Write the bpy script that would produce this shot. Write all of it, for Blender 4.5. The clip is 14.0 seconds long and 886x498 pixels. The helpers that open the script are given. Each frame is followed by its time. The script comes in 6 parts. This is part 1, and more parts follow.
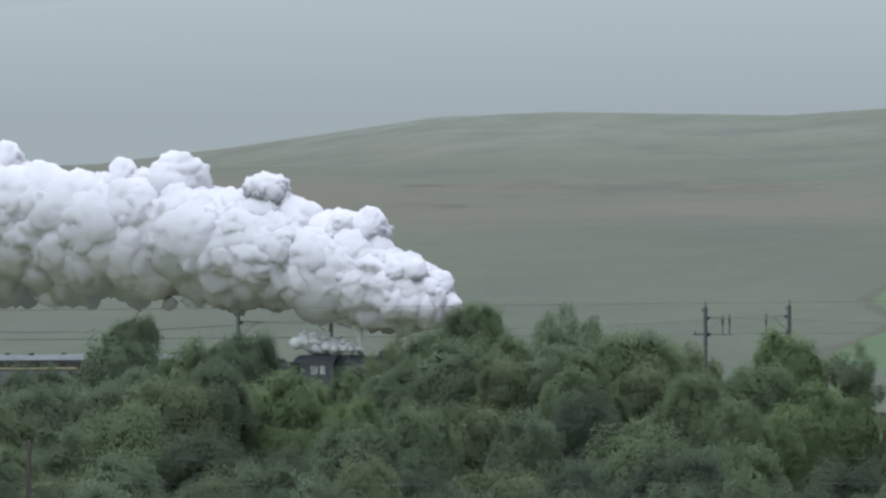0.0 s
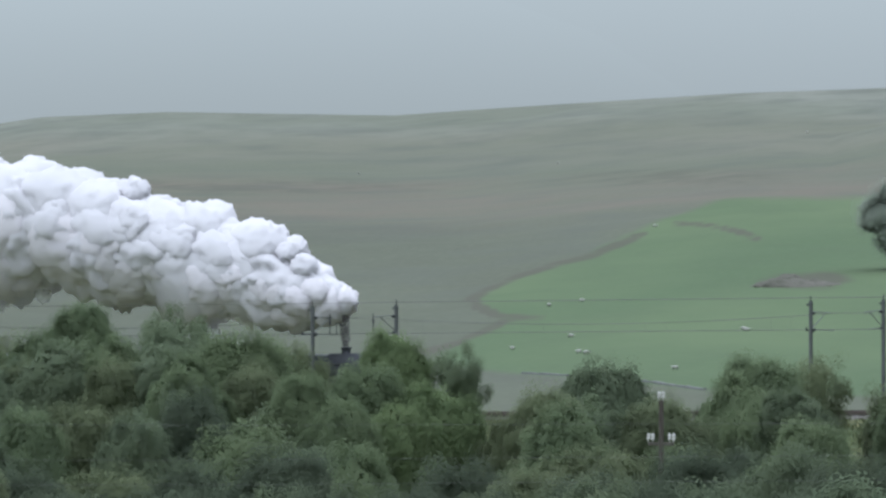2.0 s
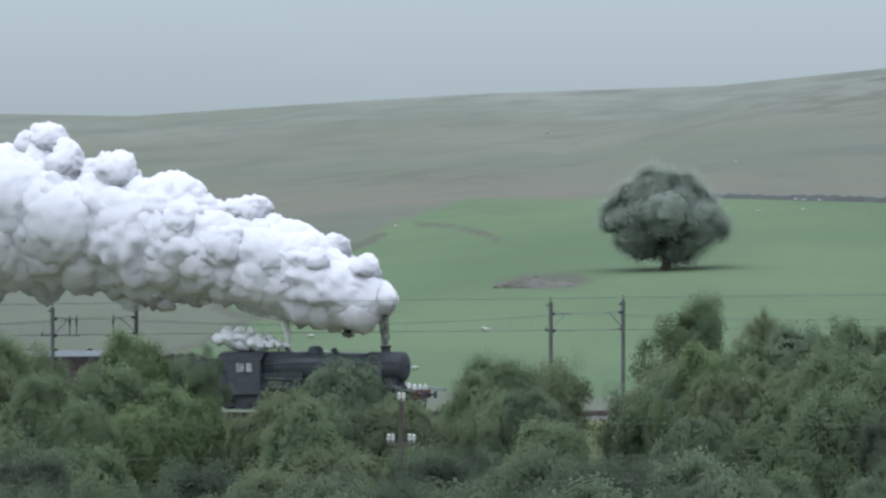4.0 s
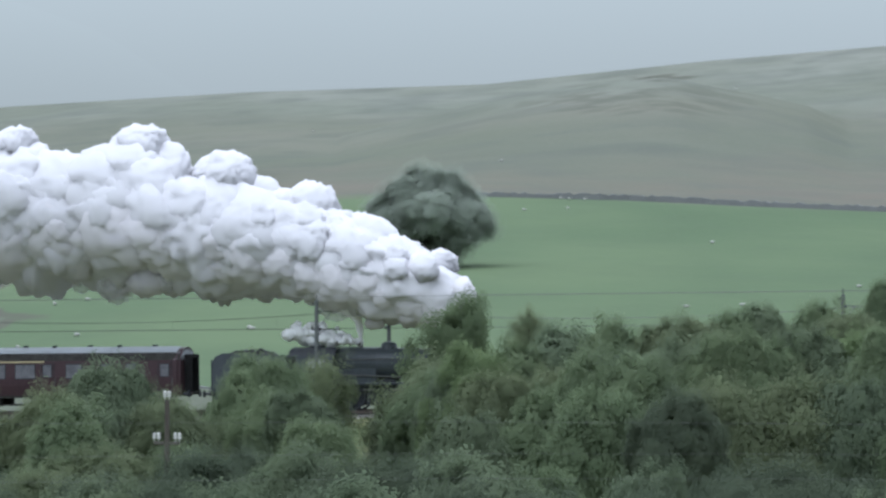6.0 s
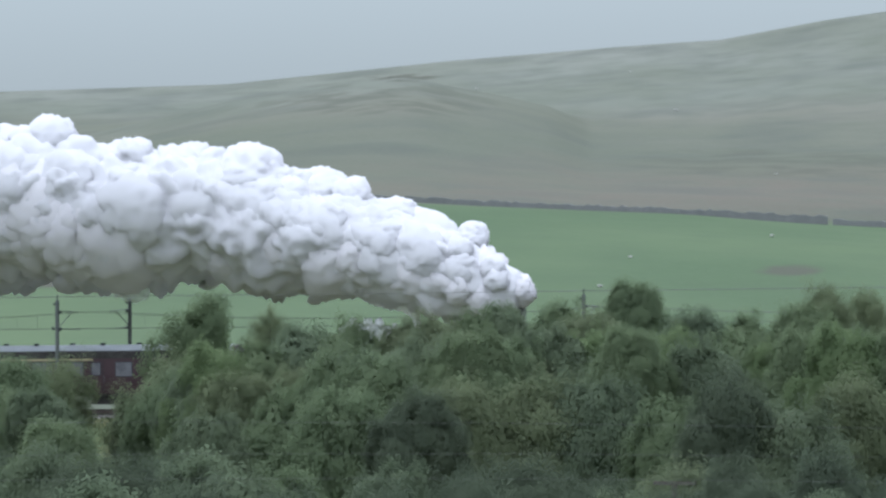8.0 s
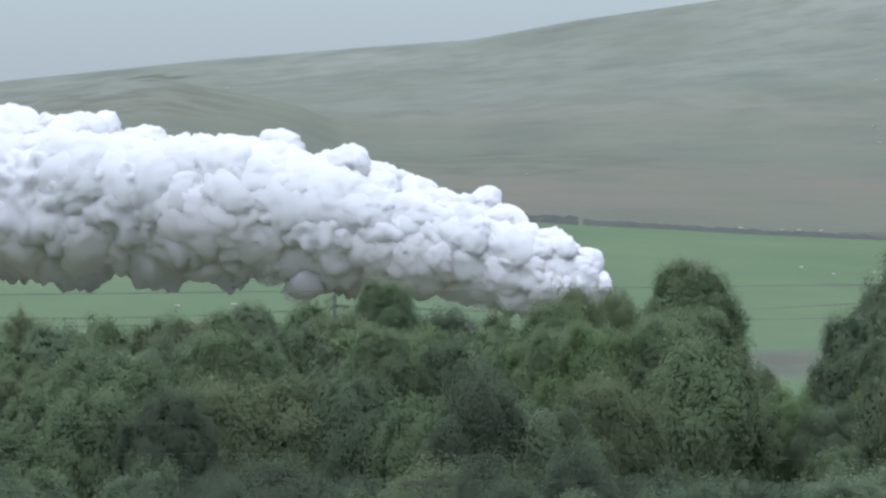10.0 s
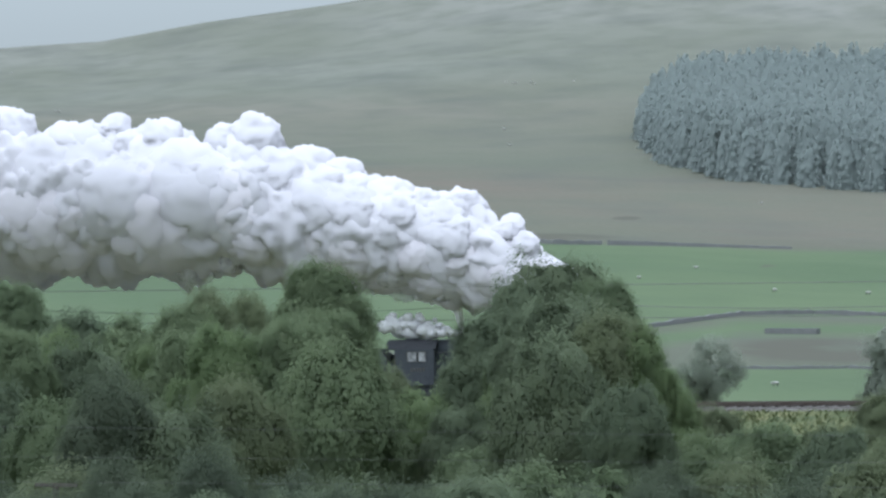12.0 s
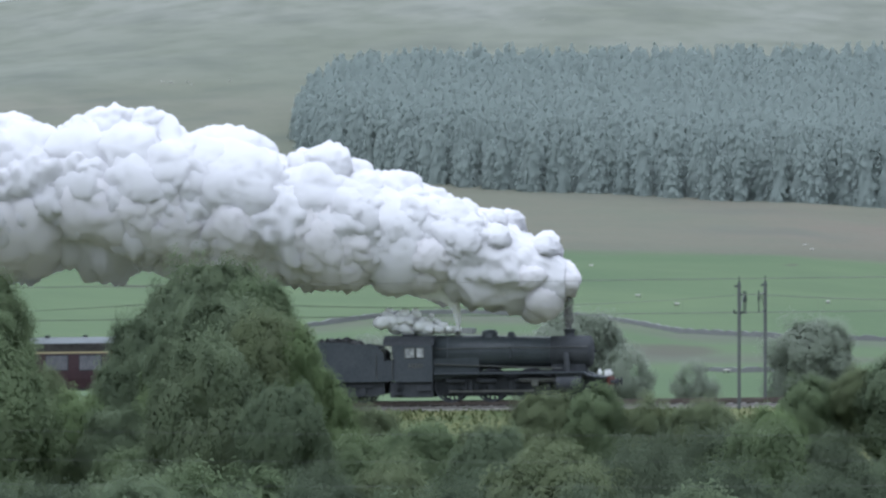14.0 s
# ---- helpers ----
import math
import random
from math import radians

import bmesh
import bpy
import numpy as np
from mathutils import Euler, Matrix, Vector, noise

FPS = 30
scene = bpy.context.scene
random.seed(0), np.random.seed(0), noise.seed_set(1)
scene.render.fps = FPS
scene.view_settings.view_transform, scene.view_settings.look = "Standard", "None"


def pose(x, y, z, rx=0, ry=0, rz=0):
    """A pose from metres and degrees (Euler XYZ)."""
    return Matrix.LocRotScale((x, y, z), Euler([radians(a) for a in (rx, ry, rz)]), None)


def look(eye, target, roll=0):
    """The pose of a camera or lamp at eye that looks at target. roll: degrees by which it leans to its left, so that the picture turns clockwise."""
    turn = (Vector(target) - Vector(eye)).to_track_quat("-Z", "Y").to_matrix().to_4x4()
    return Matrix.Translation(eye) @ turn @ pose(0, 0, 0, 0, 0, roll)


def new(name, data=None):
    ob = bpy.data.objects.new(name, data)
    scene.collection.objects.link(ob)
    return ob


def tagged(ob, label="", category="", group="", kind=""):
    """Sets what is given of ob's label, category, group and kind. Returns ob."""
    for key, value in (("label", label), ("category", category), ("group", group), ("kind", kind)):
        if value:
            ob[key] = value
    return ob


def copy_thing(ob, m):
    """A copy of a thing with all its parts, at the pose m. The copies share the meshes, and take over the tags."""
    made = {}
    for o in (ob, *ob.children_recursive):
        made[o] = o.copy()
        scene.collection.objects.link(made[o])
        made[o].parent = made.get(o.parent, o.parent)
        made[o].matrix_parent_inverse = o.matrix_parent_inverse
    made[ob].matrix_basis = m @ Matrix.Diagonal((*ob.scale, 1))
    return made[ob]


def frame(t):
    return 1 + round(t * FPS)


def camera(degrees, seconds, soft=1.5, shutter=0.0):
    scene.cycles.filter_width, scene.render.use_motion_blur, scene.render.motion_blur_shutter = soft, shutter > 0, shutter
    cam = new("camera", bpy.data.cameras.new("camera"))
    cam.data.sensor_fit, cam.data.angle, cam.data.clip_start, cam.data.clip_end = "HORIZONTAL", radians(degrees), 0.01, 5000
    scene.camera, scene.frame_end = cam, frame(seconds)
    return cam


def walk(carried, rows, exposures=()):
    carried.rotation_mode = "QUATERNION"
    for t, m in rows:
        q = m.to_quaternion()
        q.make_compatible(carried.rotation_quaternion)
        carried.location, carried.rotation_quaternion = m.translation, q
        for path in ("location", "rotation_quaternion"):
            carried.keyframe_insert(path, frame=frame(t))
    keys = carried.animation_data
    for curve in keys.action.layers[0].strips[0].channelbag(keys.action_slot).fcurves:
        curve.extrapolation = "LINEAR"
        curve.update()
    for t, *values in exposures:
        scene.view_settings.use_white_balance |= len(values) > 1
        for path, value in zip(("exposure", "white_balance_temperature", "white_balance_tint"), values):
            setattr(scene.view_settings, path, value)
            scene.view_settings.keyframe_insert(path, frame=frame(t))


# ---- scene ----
# One fixed stand on the hillside; the camera only swings after the train.
# Bearings are counted in small steps of arc, STEP to the radian, from ZERO (square to the railway).
STEP, ZERO, LEVEL = 11961.0, 6300.0, 441.0
EYE = Vector((0.0, 0.0, 8.4))
TRACK_Y, SPEED, CHIMNEY_START = 370.0, 9.62, -183.26
SECONDS = 14.0

cam = camera(7.5, SECONDS, soft=2.6)


def aim(swing, tilt):
    """Camera pose for a swing (bearing of the picture's edge) and a tilt, both in steps."""
    a = (swing + 784 - ZERO) / STEP
    e = tilt / STEP
    way = Vector((math.sin(a), math.cos(a), math.tan(e)))
    return look(EYE, EYE + way * 100)


SWING = [(0.0, 0, 0), (0.5, 174, 1), (0.8, 303, 1.5), (1.0, 362, 1.5), (1.5, 492, 3), (1.8, 614, 1), (2.0, 695, 0), (2.5, 841, 2),
         (3.0, 931, 3.5), (3.5, 1059, 1.7), (3.7, 1099, 1.5), (5.8, 1521, -1.5), (6.0, 1569, -1.5), (6.5, 1681, -1.5),
         (7.0, 1808, -1.5), (7.5, 1923, -1.5), (7.7, 1966, -1.5), (9.8, 2413, -1.5), (10.0, 2468, -1.5), (10.5, 2589, -1.5),
         (11.0, 2731, -1.5), (11.5, 2917, 0), (12.0, 3121, 1.5), (12.5, 3306, 1.5), (13.0, 3456, 2), (13.5, 3604, 1.5), (14.0, 3729, 1)]
walk(cam, [(t, aim(s, e)) for t, s, e in SWING], exposures=[(0.0, -0.17, 5620, 10), (1.0, -0.15, 5600, 10), (3.0, -0.02, 5540, 10), (6.0, 0.04, 5480, 10), (14.0, 0.04, 5480, 10)])

# Overcast daylight: a grey sky, brighter overhead, and a wide weak sun through the cloud.
world = bpy.data.worlds.new("overcast_sky")
scene.world = world
world.use_nodes = True
wn, wl = world.node_tree.nodes, world.node_tree.links
sky = wn.new("ShaderNodeTexSky")
sky.sky_type, sky.sun_disc = "NISHITA", False
sky.sun_elevation, sky.sun_rotation = radians(74), radians(-145)
sky.air_density, sky.dust_density = 1.5, 4.0
grey = wn.new("ShaderNodeHueSaturation")
grey.inputs["Saturation"].default_value = 0.35
grey.inputs["Value"].default_value = 0.10
wl.new(sky.outputs[0], grey.inputs["Color"])
coord = wn.new("ShaderNodeTexCoord")
split = wn.new("ShaderNodeSeparateXYZ")
wl.new(coord.outputs["Generated"], split.inputs[0])
ramp = wn.new("ShaderNodeValToRGB")
ramp.color_ramp.elements[0].position, ramp.color_ramp.elements[0].color = 0.018, (0.444, 0.466, 0.436, 1)
ramp.color_ramp.elements[1].position, ramp.color_ramp.elements[1].color = 0.75, (1.30, 1.31, 1.33, 1)
mid = ramp.color_ramp.elements.new(0.04)
mid.color = (0.550, 0.582, 0.550, 1)
wl.new(split.outputs["Z"], ramp.inputs[0])
blend = wn.new("ShaderNodeMixRGB")
blend.inputs[0].default_value = 0.97
wl.new(grey.outputs[0], blend.inputs[1])
wl.new(ramp.outputs[0], blend.inputs[2])
wl.new(blend.outputs[0], wn["Background"].inputs[0])
wn["Background"].inputs[1].default_value = 1.0

sun = new("sun", bpy.data.lights.new("sun", "SUN"))
sun.data.energy, sun.data.angle, sun.data.color = 1.75, radians(65), (1.0, 0.97, 0.93)
sun.matrix_world = look((0, 0, 300), (50, 70, 0))

# ---- materials ----
def material(name, dark, light, scale=3.0, fine=25.0, rough=0.9, metal=0.0, bump=0.3, island=0.0, per_object=0.0, stretch=(1, 1, 1), translucent=0.0):
    """A surface that varies between two colours at a coarse and a fine grain."""
    m = bpy.data.materials.new(name)
    m.use_nodes = True
    n, l = m.node_tree.nodes, m.node_tree.links
    bsdf = n["Principled BSDF"]
    bsdf.inputs["Roughness"].default_value, bsdf.inputs["Metallic"].default_value = rough, metal
    bsdf.inputs["Specular IOR Level"].default_value = 0.3 if rough < 0.7 else 0.1
    co = n.new("ShaderNodeTexCoord")
    mp = n.new("ShaderNodeMapping")
    mp.inputs["Scale"].default_value = stretch
    l.new(co.outputs["Object"], mp.inputs[0])
    values = []
    for s in (scale, fine):
        t = n.new("ShaderNodeTexNoise")
        t.inputs["Scale"].default_value, t.inputs["Detail"].default_value = s, 4
        l.new(mp.outputs[0], t.inputs["Vector"])
        values.append(t.outputs["Fac"])
    add = n.new("ShaderNodeMath")
    add.operation = "ADD"
    l.new(values[0], add.inputs[0])
    l.new(values[1], add.inputs[1])
    last = add.outputs[0]
    if island:
        g = n.new("ShaderNodeNewGeometry")
        k = n.new("ShaderNodeMath")
        k.operation, k.inputs[1].default_value = "MULTIPLY_ADD", island
        l.new(g.outputs["Random Per Island"], k.inputs[0])
        l.new(last, k.inputs[2])
        last = k.outputs[0]
    if per_object:
        o = n.new("ShaderNodeObjectInfo")
        k = n.new("ShaderNodeMath")
        k.operation, k.inputs[1].default_value = "MULTIPLY_ADD", per_object
        l.new(o.outputs["Random"], k.inputs[0])
        l.new(last, k.inputs[2])
        last = k.outputs[0]
    r = n.new("ShaderNodeMapRange")
    r.inputs[1].default_value = 0.65 + (island + per_object) * 0.2
    r.inputs[2].default_value = 1.35 + (island + per_object) * 0.8
    l.new(last, r.inputs[0])
    mix = n.new("ShaderNodeMixRGB")
    mix.inputs[1].default_value, mix.inputs[2].default_value = (*dark, 1), (*light, 1)
    l.new(r.outputs[0], mix.inputs[0])
    l.new(mix.outputs[0], bsdf.inputs["Base Color"])
    if bump:
        b = n.new("ShaderNodeBump")
        b.inputs["Strength"].default_value, b.inputs["Distance"].default_value = bump, 0.02
        l.new(values[1], b.inputs["Height"])
        l.new(b.outputs[0], bsdf.inputs["Normal"])
    if translucent:
        tr = n.new("ShaderNodeBsdfTranslucent")
        l.new(mix.outputs[0], tr.inputs[0])
        ms = n.new("ShaderNodeMixShader")
        ms.inputs[0].default_value = translucent
        l.new(bsdf.outputs[0], ms.inputs[1])
        l.new(tr.outputs[0], ms.inputs[2])
        l.new(ms.outputs[0], n["Material Output"].inputs[0])
    return m


def leaf_material(name, dark, light):
    return material(name, dark, light, scale=0.5, fine=5, rough=0.75, bump=0, island=0.06, per_object=0.35, translucent=0.6)


LEAF = [leaf_material("leaf_green", (0.173, 0.227, 0.130), (0.222, 0.275, 0.150)),
        leaf_material("leaf_bright", (0.181, 0.246, 0.120), (0.232, 0.294, 0.146)),
        leaf_material("leaf_dark", (0.163, 0.210, 0.135), (0.209, 0.253, 0.150)),
        leaf_material("leaf_dull", (0.180, 0.216, 0.126), (0.223, 0.263, 0.145))]
# Greyer leaf for trees beyond the line, with haze painted into its colour.
LEAF.append(leaf_material("leaf_hazed", (0.318, 0.360, 0.286), (0.337, 0.375, 0.300)))
# Darker leaf for the thicket: the shade low down is put in its colour.
LEAF.append(leaf_material("leaf_shaded", (0.120, 0.153, 0.105), (0.147, 0.178, 0.112)))
# The oak's leaf is paled as well, standing in for haze over the meadow.
LEAF.append(leaf_material("oak_leaf_hazed", (0.374, 0.418, 0.350), (0.440, 0.484, 0.407)))
# Needles paled towards blue-grey: distance haze is put into their colour.
NEEDLE = material("hazed_needles", (0.294, 0.342, 0.321), (0.332, 0.382, 0.355), scale=0.06, fine=0.9, bump=0, island=0.05, translucent=0.5)
STRAW = material("bank_grass", (0.072, 0.096, 0.042), (0.124, 0.138, 0.064), scale=0.3, fine=4, bump=0, island=0.6, translucent=0.4)
BARK = material("bark", (0.06, 0.055, 0.045), (0.14, 0.13, 0.11), scale=2, fine=14, bump=0.6)
STONE = material("dry_stone", (0.170, 0.175, 0.172), (0.255, 0.258, 0.252), scale=0.6, fine=3, bump=0.6, island=0.6)
MOSSY = material("mossy_rock", (0.098, 0.102, 0.080), (0.160, 0.152, 0.130), scale=0.5, fine=3, bump=0.6)
STEEL = material("galvanised_steel", (0.108, 0.119, 0.115), (0.180, 0.191, 0.187), scale=1, fine=9, rough=0.6, metal=0.3, bump=0.1)
WIRE = material("copper_wire", (0.12, 0.13, 0.12), (0.19, 0.19, 0.17), scale=0.5, fine=4, rough=0.6, bump=0)
WOODPOLE = material("weathered_pole", (0.07, 0.06, 0.05), (0.16, 0.15, 0.13), scale=1.5, fine=20, bump=0.4, stretch=(1, 1, 0.1))
PORCELAIN = material("white_porcelain", (0.48, 0.48, 0.45), (0.66, 0.66, 0.62), scale=3, fine=20, rough=0.2, bump=0)
FLEECE = material("sheep_fleece", (0.38, 0.37, 0.34), (0.58, 0.57, 0.53), scale=5, fine=30, bump=0.8)
BALLAST = material("ballast", (0.08, 0.075, 0.068), (0.18, 0.17, 0.155), scale=1, fine=12, bump=1.0)
RAILSTEEL = material("rail_steel", (0.10, 0.075, 0.06), (0.22, 0.19, 0.17), scale=1, fine=10, rough=0.45, metal=0.7, bump=0.1)
SLEEPER = material("dark_sleeper", (0.05, 0.047, 0.042), (0.10, 0.095, 0.085), scale=1, fine=9, bump=0.3)
CONCRETE = material("concrete", (0.26, 0.26, 0.23), (0.40, 0.39, 0.35), scale=1, fine=9, bump=0.3)
BLACK = material("black_paint", (0.056, 0.064, 0.074), (0.094, 0.104, 0.115), scale=1.2, fine=8, rough=0.42, bump=0.05)
SOOT = material("sooty_iron", (0.048, 0.052, 0.058), (0.083, 0.087, 0.094), scale=2, fine=12, rough=0.75, bump=0.2)
GREEN = material("lined_green", (0.043, 0.050, 0.056), (0.071, 0.083, 0.089), scale=1, fine=9, rough=0.35, bump=0.03)
BRIGHT = material("polished_steel", (0.132, 0.132, 0.126), (0.252, 0.252, 0.240), scale=2, fine=14, rough=0.35, metal=0.8, bump=0.05)
COAL = material("coal", (0.010, 0.010, 0.010), (0.035, 0.035, 0.036), scale=3, fine=20, rough=0.5, bump=1.0)
RED = material("buffer_red", (0.09, 0.022, 0.018), (0.14, 0.035, 0.03), scale=2, fine=12, rough=0.5, bump=0.05)
MAROON = material("maroon_coachwork", (0.052, 0.032, 0.037), (0.077, 0.045, 0.050), scale=0.6, fine=6, rough=0.35, bump=0.03)
ROOFGREY = material("weathered_roof", (0.34, 0.36, 0.39), (0.52, 0.55, 0.58), scale=0.5, fine=5, rough=0.55, bump=0.1, stretch=(0.3, 1, 1))
# Underframe dirt; also the painted shade along the carriage roof's lower edge.
UNDER = material("underframe_dirt_roof_shade", (0.028, 0.027, 0.025), (0.077, 0.073, 0.067), scale=1.5, fine=9, bump=0.3)
CREAM = material("cream_stripe", (0.50, 0.42, 0.24), (0.60, 0.52, 0.32), scale=2, fine=10, rough=0.5, bump=0)
WHITE = material("white_paint", (0.70, 0.71, 0.70), (0.82, 0.83, 0.82), scale=2, fine=10, rough=0.5, bump=0)
# Matt pale grey for the carriage panes.
PALE_PANE = material("pale_pane", (0.10, 0.10, 0.11), (0.24, 0.24, 0.26), scale=2, fine=10, bump=0)
CABGLASS = material("pale_cab_glass", (0.12, 0.13, 0.13), (0.55, 0.56, 0.56), scale=1.5, fine=6, rough=0.3, bump=0)
RUBBER = material("gangway_rubber", (0.012, 0.012, 0.012), (0.03, 0.03, 0.03), scale=2, fine=12, rough=0.8, bump=0.2)


def glass_material():
    m = bpy.data.materials.new("window_glass")
    m.use_nodes = True
    b = m.node_tree.nodes["Principled BSDF"]
    b.inputs["Base Color"].default_value = (0.03, 0.035, 0.04, 1)
    b.inputs["Roughness"].default_value, b.inputs["IOR"].default_value = 0.04, 1.5
    b.inputs["Specular IOR Level"].default_value = 1.0
    return m


GLASS = glass_material()


# the plume's carrier: it follows the chimney, and its space runs back along the plume
PLUME = new("smoke_plume")


def smoke_material(name, dark, light, clear=0.0, scale=0.35, spread=0.25, skin=0.0):
    """White condensed steam; clear lets thin wisps show what is behind; skin: how far the soft surface turns with the round of the whole plume."""
    m = bpy.data.materials.new(name)
    m.use_nodes = True
    n, l = m.node_tree.nodes, m.node_tree.links
    b = n["Principled BSDF"]
    b.inputs["Roughness"].default_value, b.inputs["Specular IOR Level"].default_value = 1.0, 0.0
    co = n.new("ShaderNodeTexCoord")
    t = n.new("ShaderNodeTexNoise")
    t.inputs["Scale"].default_value, t.inputs["Detail"].default_value = scale, 5
    l.new(co.outputs["Object"], t.inputs["Vector"])
    mix = n.new("ShaderNodeMixRGB")
    mix.inputs[1].default_value, mix.inputs[2].default_value = (*dark, 1), (*light, 1)
    l.new(t.outputs["Fac"], mix.inputs[0])
    l.new(mix.outputs[0], b.inputs["Base Color"])
    if skin:
        along = n.new("ShaderNodeTexCoord")
        along.object = PLUME
        axis = n.new("ShaderNodeSeparateXYZ")
        l.new(along.outputs["Object"], axis.inputs[0])
        middle = n.new("ShaderNodeMapRange")
        middle.interpolation_type = "SMOOTHERSTEP"
        for k, v in enumerate((6.0, -30.0, 6.2, 12.0)):
            middle.inputs[k + 1].default_value = v
        l.new(axis.outputs["X"], middle.inputs[0])
        over = n.new("ShaderNodeMath")
        over.operation = "SUBTRACT"
        l.new(axis.outputs["Z"], over.inputs[0])
        l.new(middle.outputs[0], over.inputs[1])
        radial = n.new("ShaderNodeCombineXYZ")
        l.new(axis.outputs["Y"], radial.inputs[1])
        l.new(over.outputs[0], radial.inputs[2])
        unit = n.new("ShaderNodeVectorMath")
        unit.operation = "NORMALIZE"
        l.new(radial.outputs[0], unit.inputs[0])
        geo = n.new("ShaderNodeNewGeometry")
        joined = n.new("ShaderNodeMix")
        joined.data_type = "VECTOR"
        joined.inputs["Factor"].default_value = skin
        l.new(geo.outputs["Normal"], joined.inputs[4])
        l.new(unit.outputs[0], joined.inputs[5])
        turned = n.new("ShaderNodeVectorMath")
        turned.operation = "NORMALIZE"
        l.new(joined.outputs[1], turned.inputs[0])
        l.new(turned.outputs[0], b.inputs["Normal"])
    if clear:
        tp = n.new("ShaderNodeBsdfTransparent")
        t2 = n.new("ShaderNodeTexNoise")
        t2.inputs["Scale"].default_value, t2.inputs["Detail"].default_value = scale * 2.5, 3
        l.new(co.outputs["Object"], t2.inputs["Vector"])
        r = n.new("ShaderNodeMapRange")
        r.inputs[1].default_value, r.inputs[2].default_value = 0.36, 0.60
        r.inputs[3].default_value, r.inputs[4].default_value = max(0.0, clear - spread), min(1.0, clear + spread)
        l.new(t2.outputs["Fac"], r.inputs[0])
        glow = n.new("ShaderNodeBsdfTranslucent")
        l.new(mix.outputs[0], glow.inputs[0])
        if skin:
            l.new(turned.outputs[0], glow.inputs["Normal"])
        half = n.new("ShaderNodeMixShader")
        half.inputs[0].default_value = 0.45
        l.new(b.outputs[0], half.inputs[1])
        l.new(glow.outputs[0], half.inputs[2])
        m2 = n.new("ShaderNodeMixShader")
        l.new(r.outputs[0], m2.inputs[0])
        l.new(half.outputs[0], m2.inputs[1])
        l.new(tp.outputs[0], m2.inputs[2])
        l.new(m2.outputs[0], n["Material Output"].inputs[0])
    return m


SMOKE = smoke_material("exhaust_steam", (0.65, 0.635, 0.655), (0.75, 0.74, 0.768), scale=0.8, skin=0.62)
# Grey smoke with the underside's tone painted in: a second copy of the exhaust.
SMOKE_GREY = smoke_material("underside_grey_exhaust", (0.66, 0.635, 0.655), (0.80, 0.775, 0.80), scale=0.8, skin=0.55)
VALVE_STEAM = smoke_material("valve_steam", (0.95, 0.95, 0.955), (0.975, 0.975, 0.98))
THIN = smoke_material("thin_steam", (0.90, 0.90, 0.91), (0.96, 0.96, 0.97), clear=0.6, spread=0.15, scale=0.5)
SMOKE_DARK = smoke_material("dark_exhaust", (0.17, 0.165, 0.165), (0.30, 0.29, 0.29), clear=0.55, spread=0.2, scale=0.7)


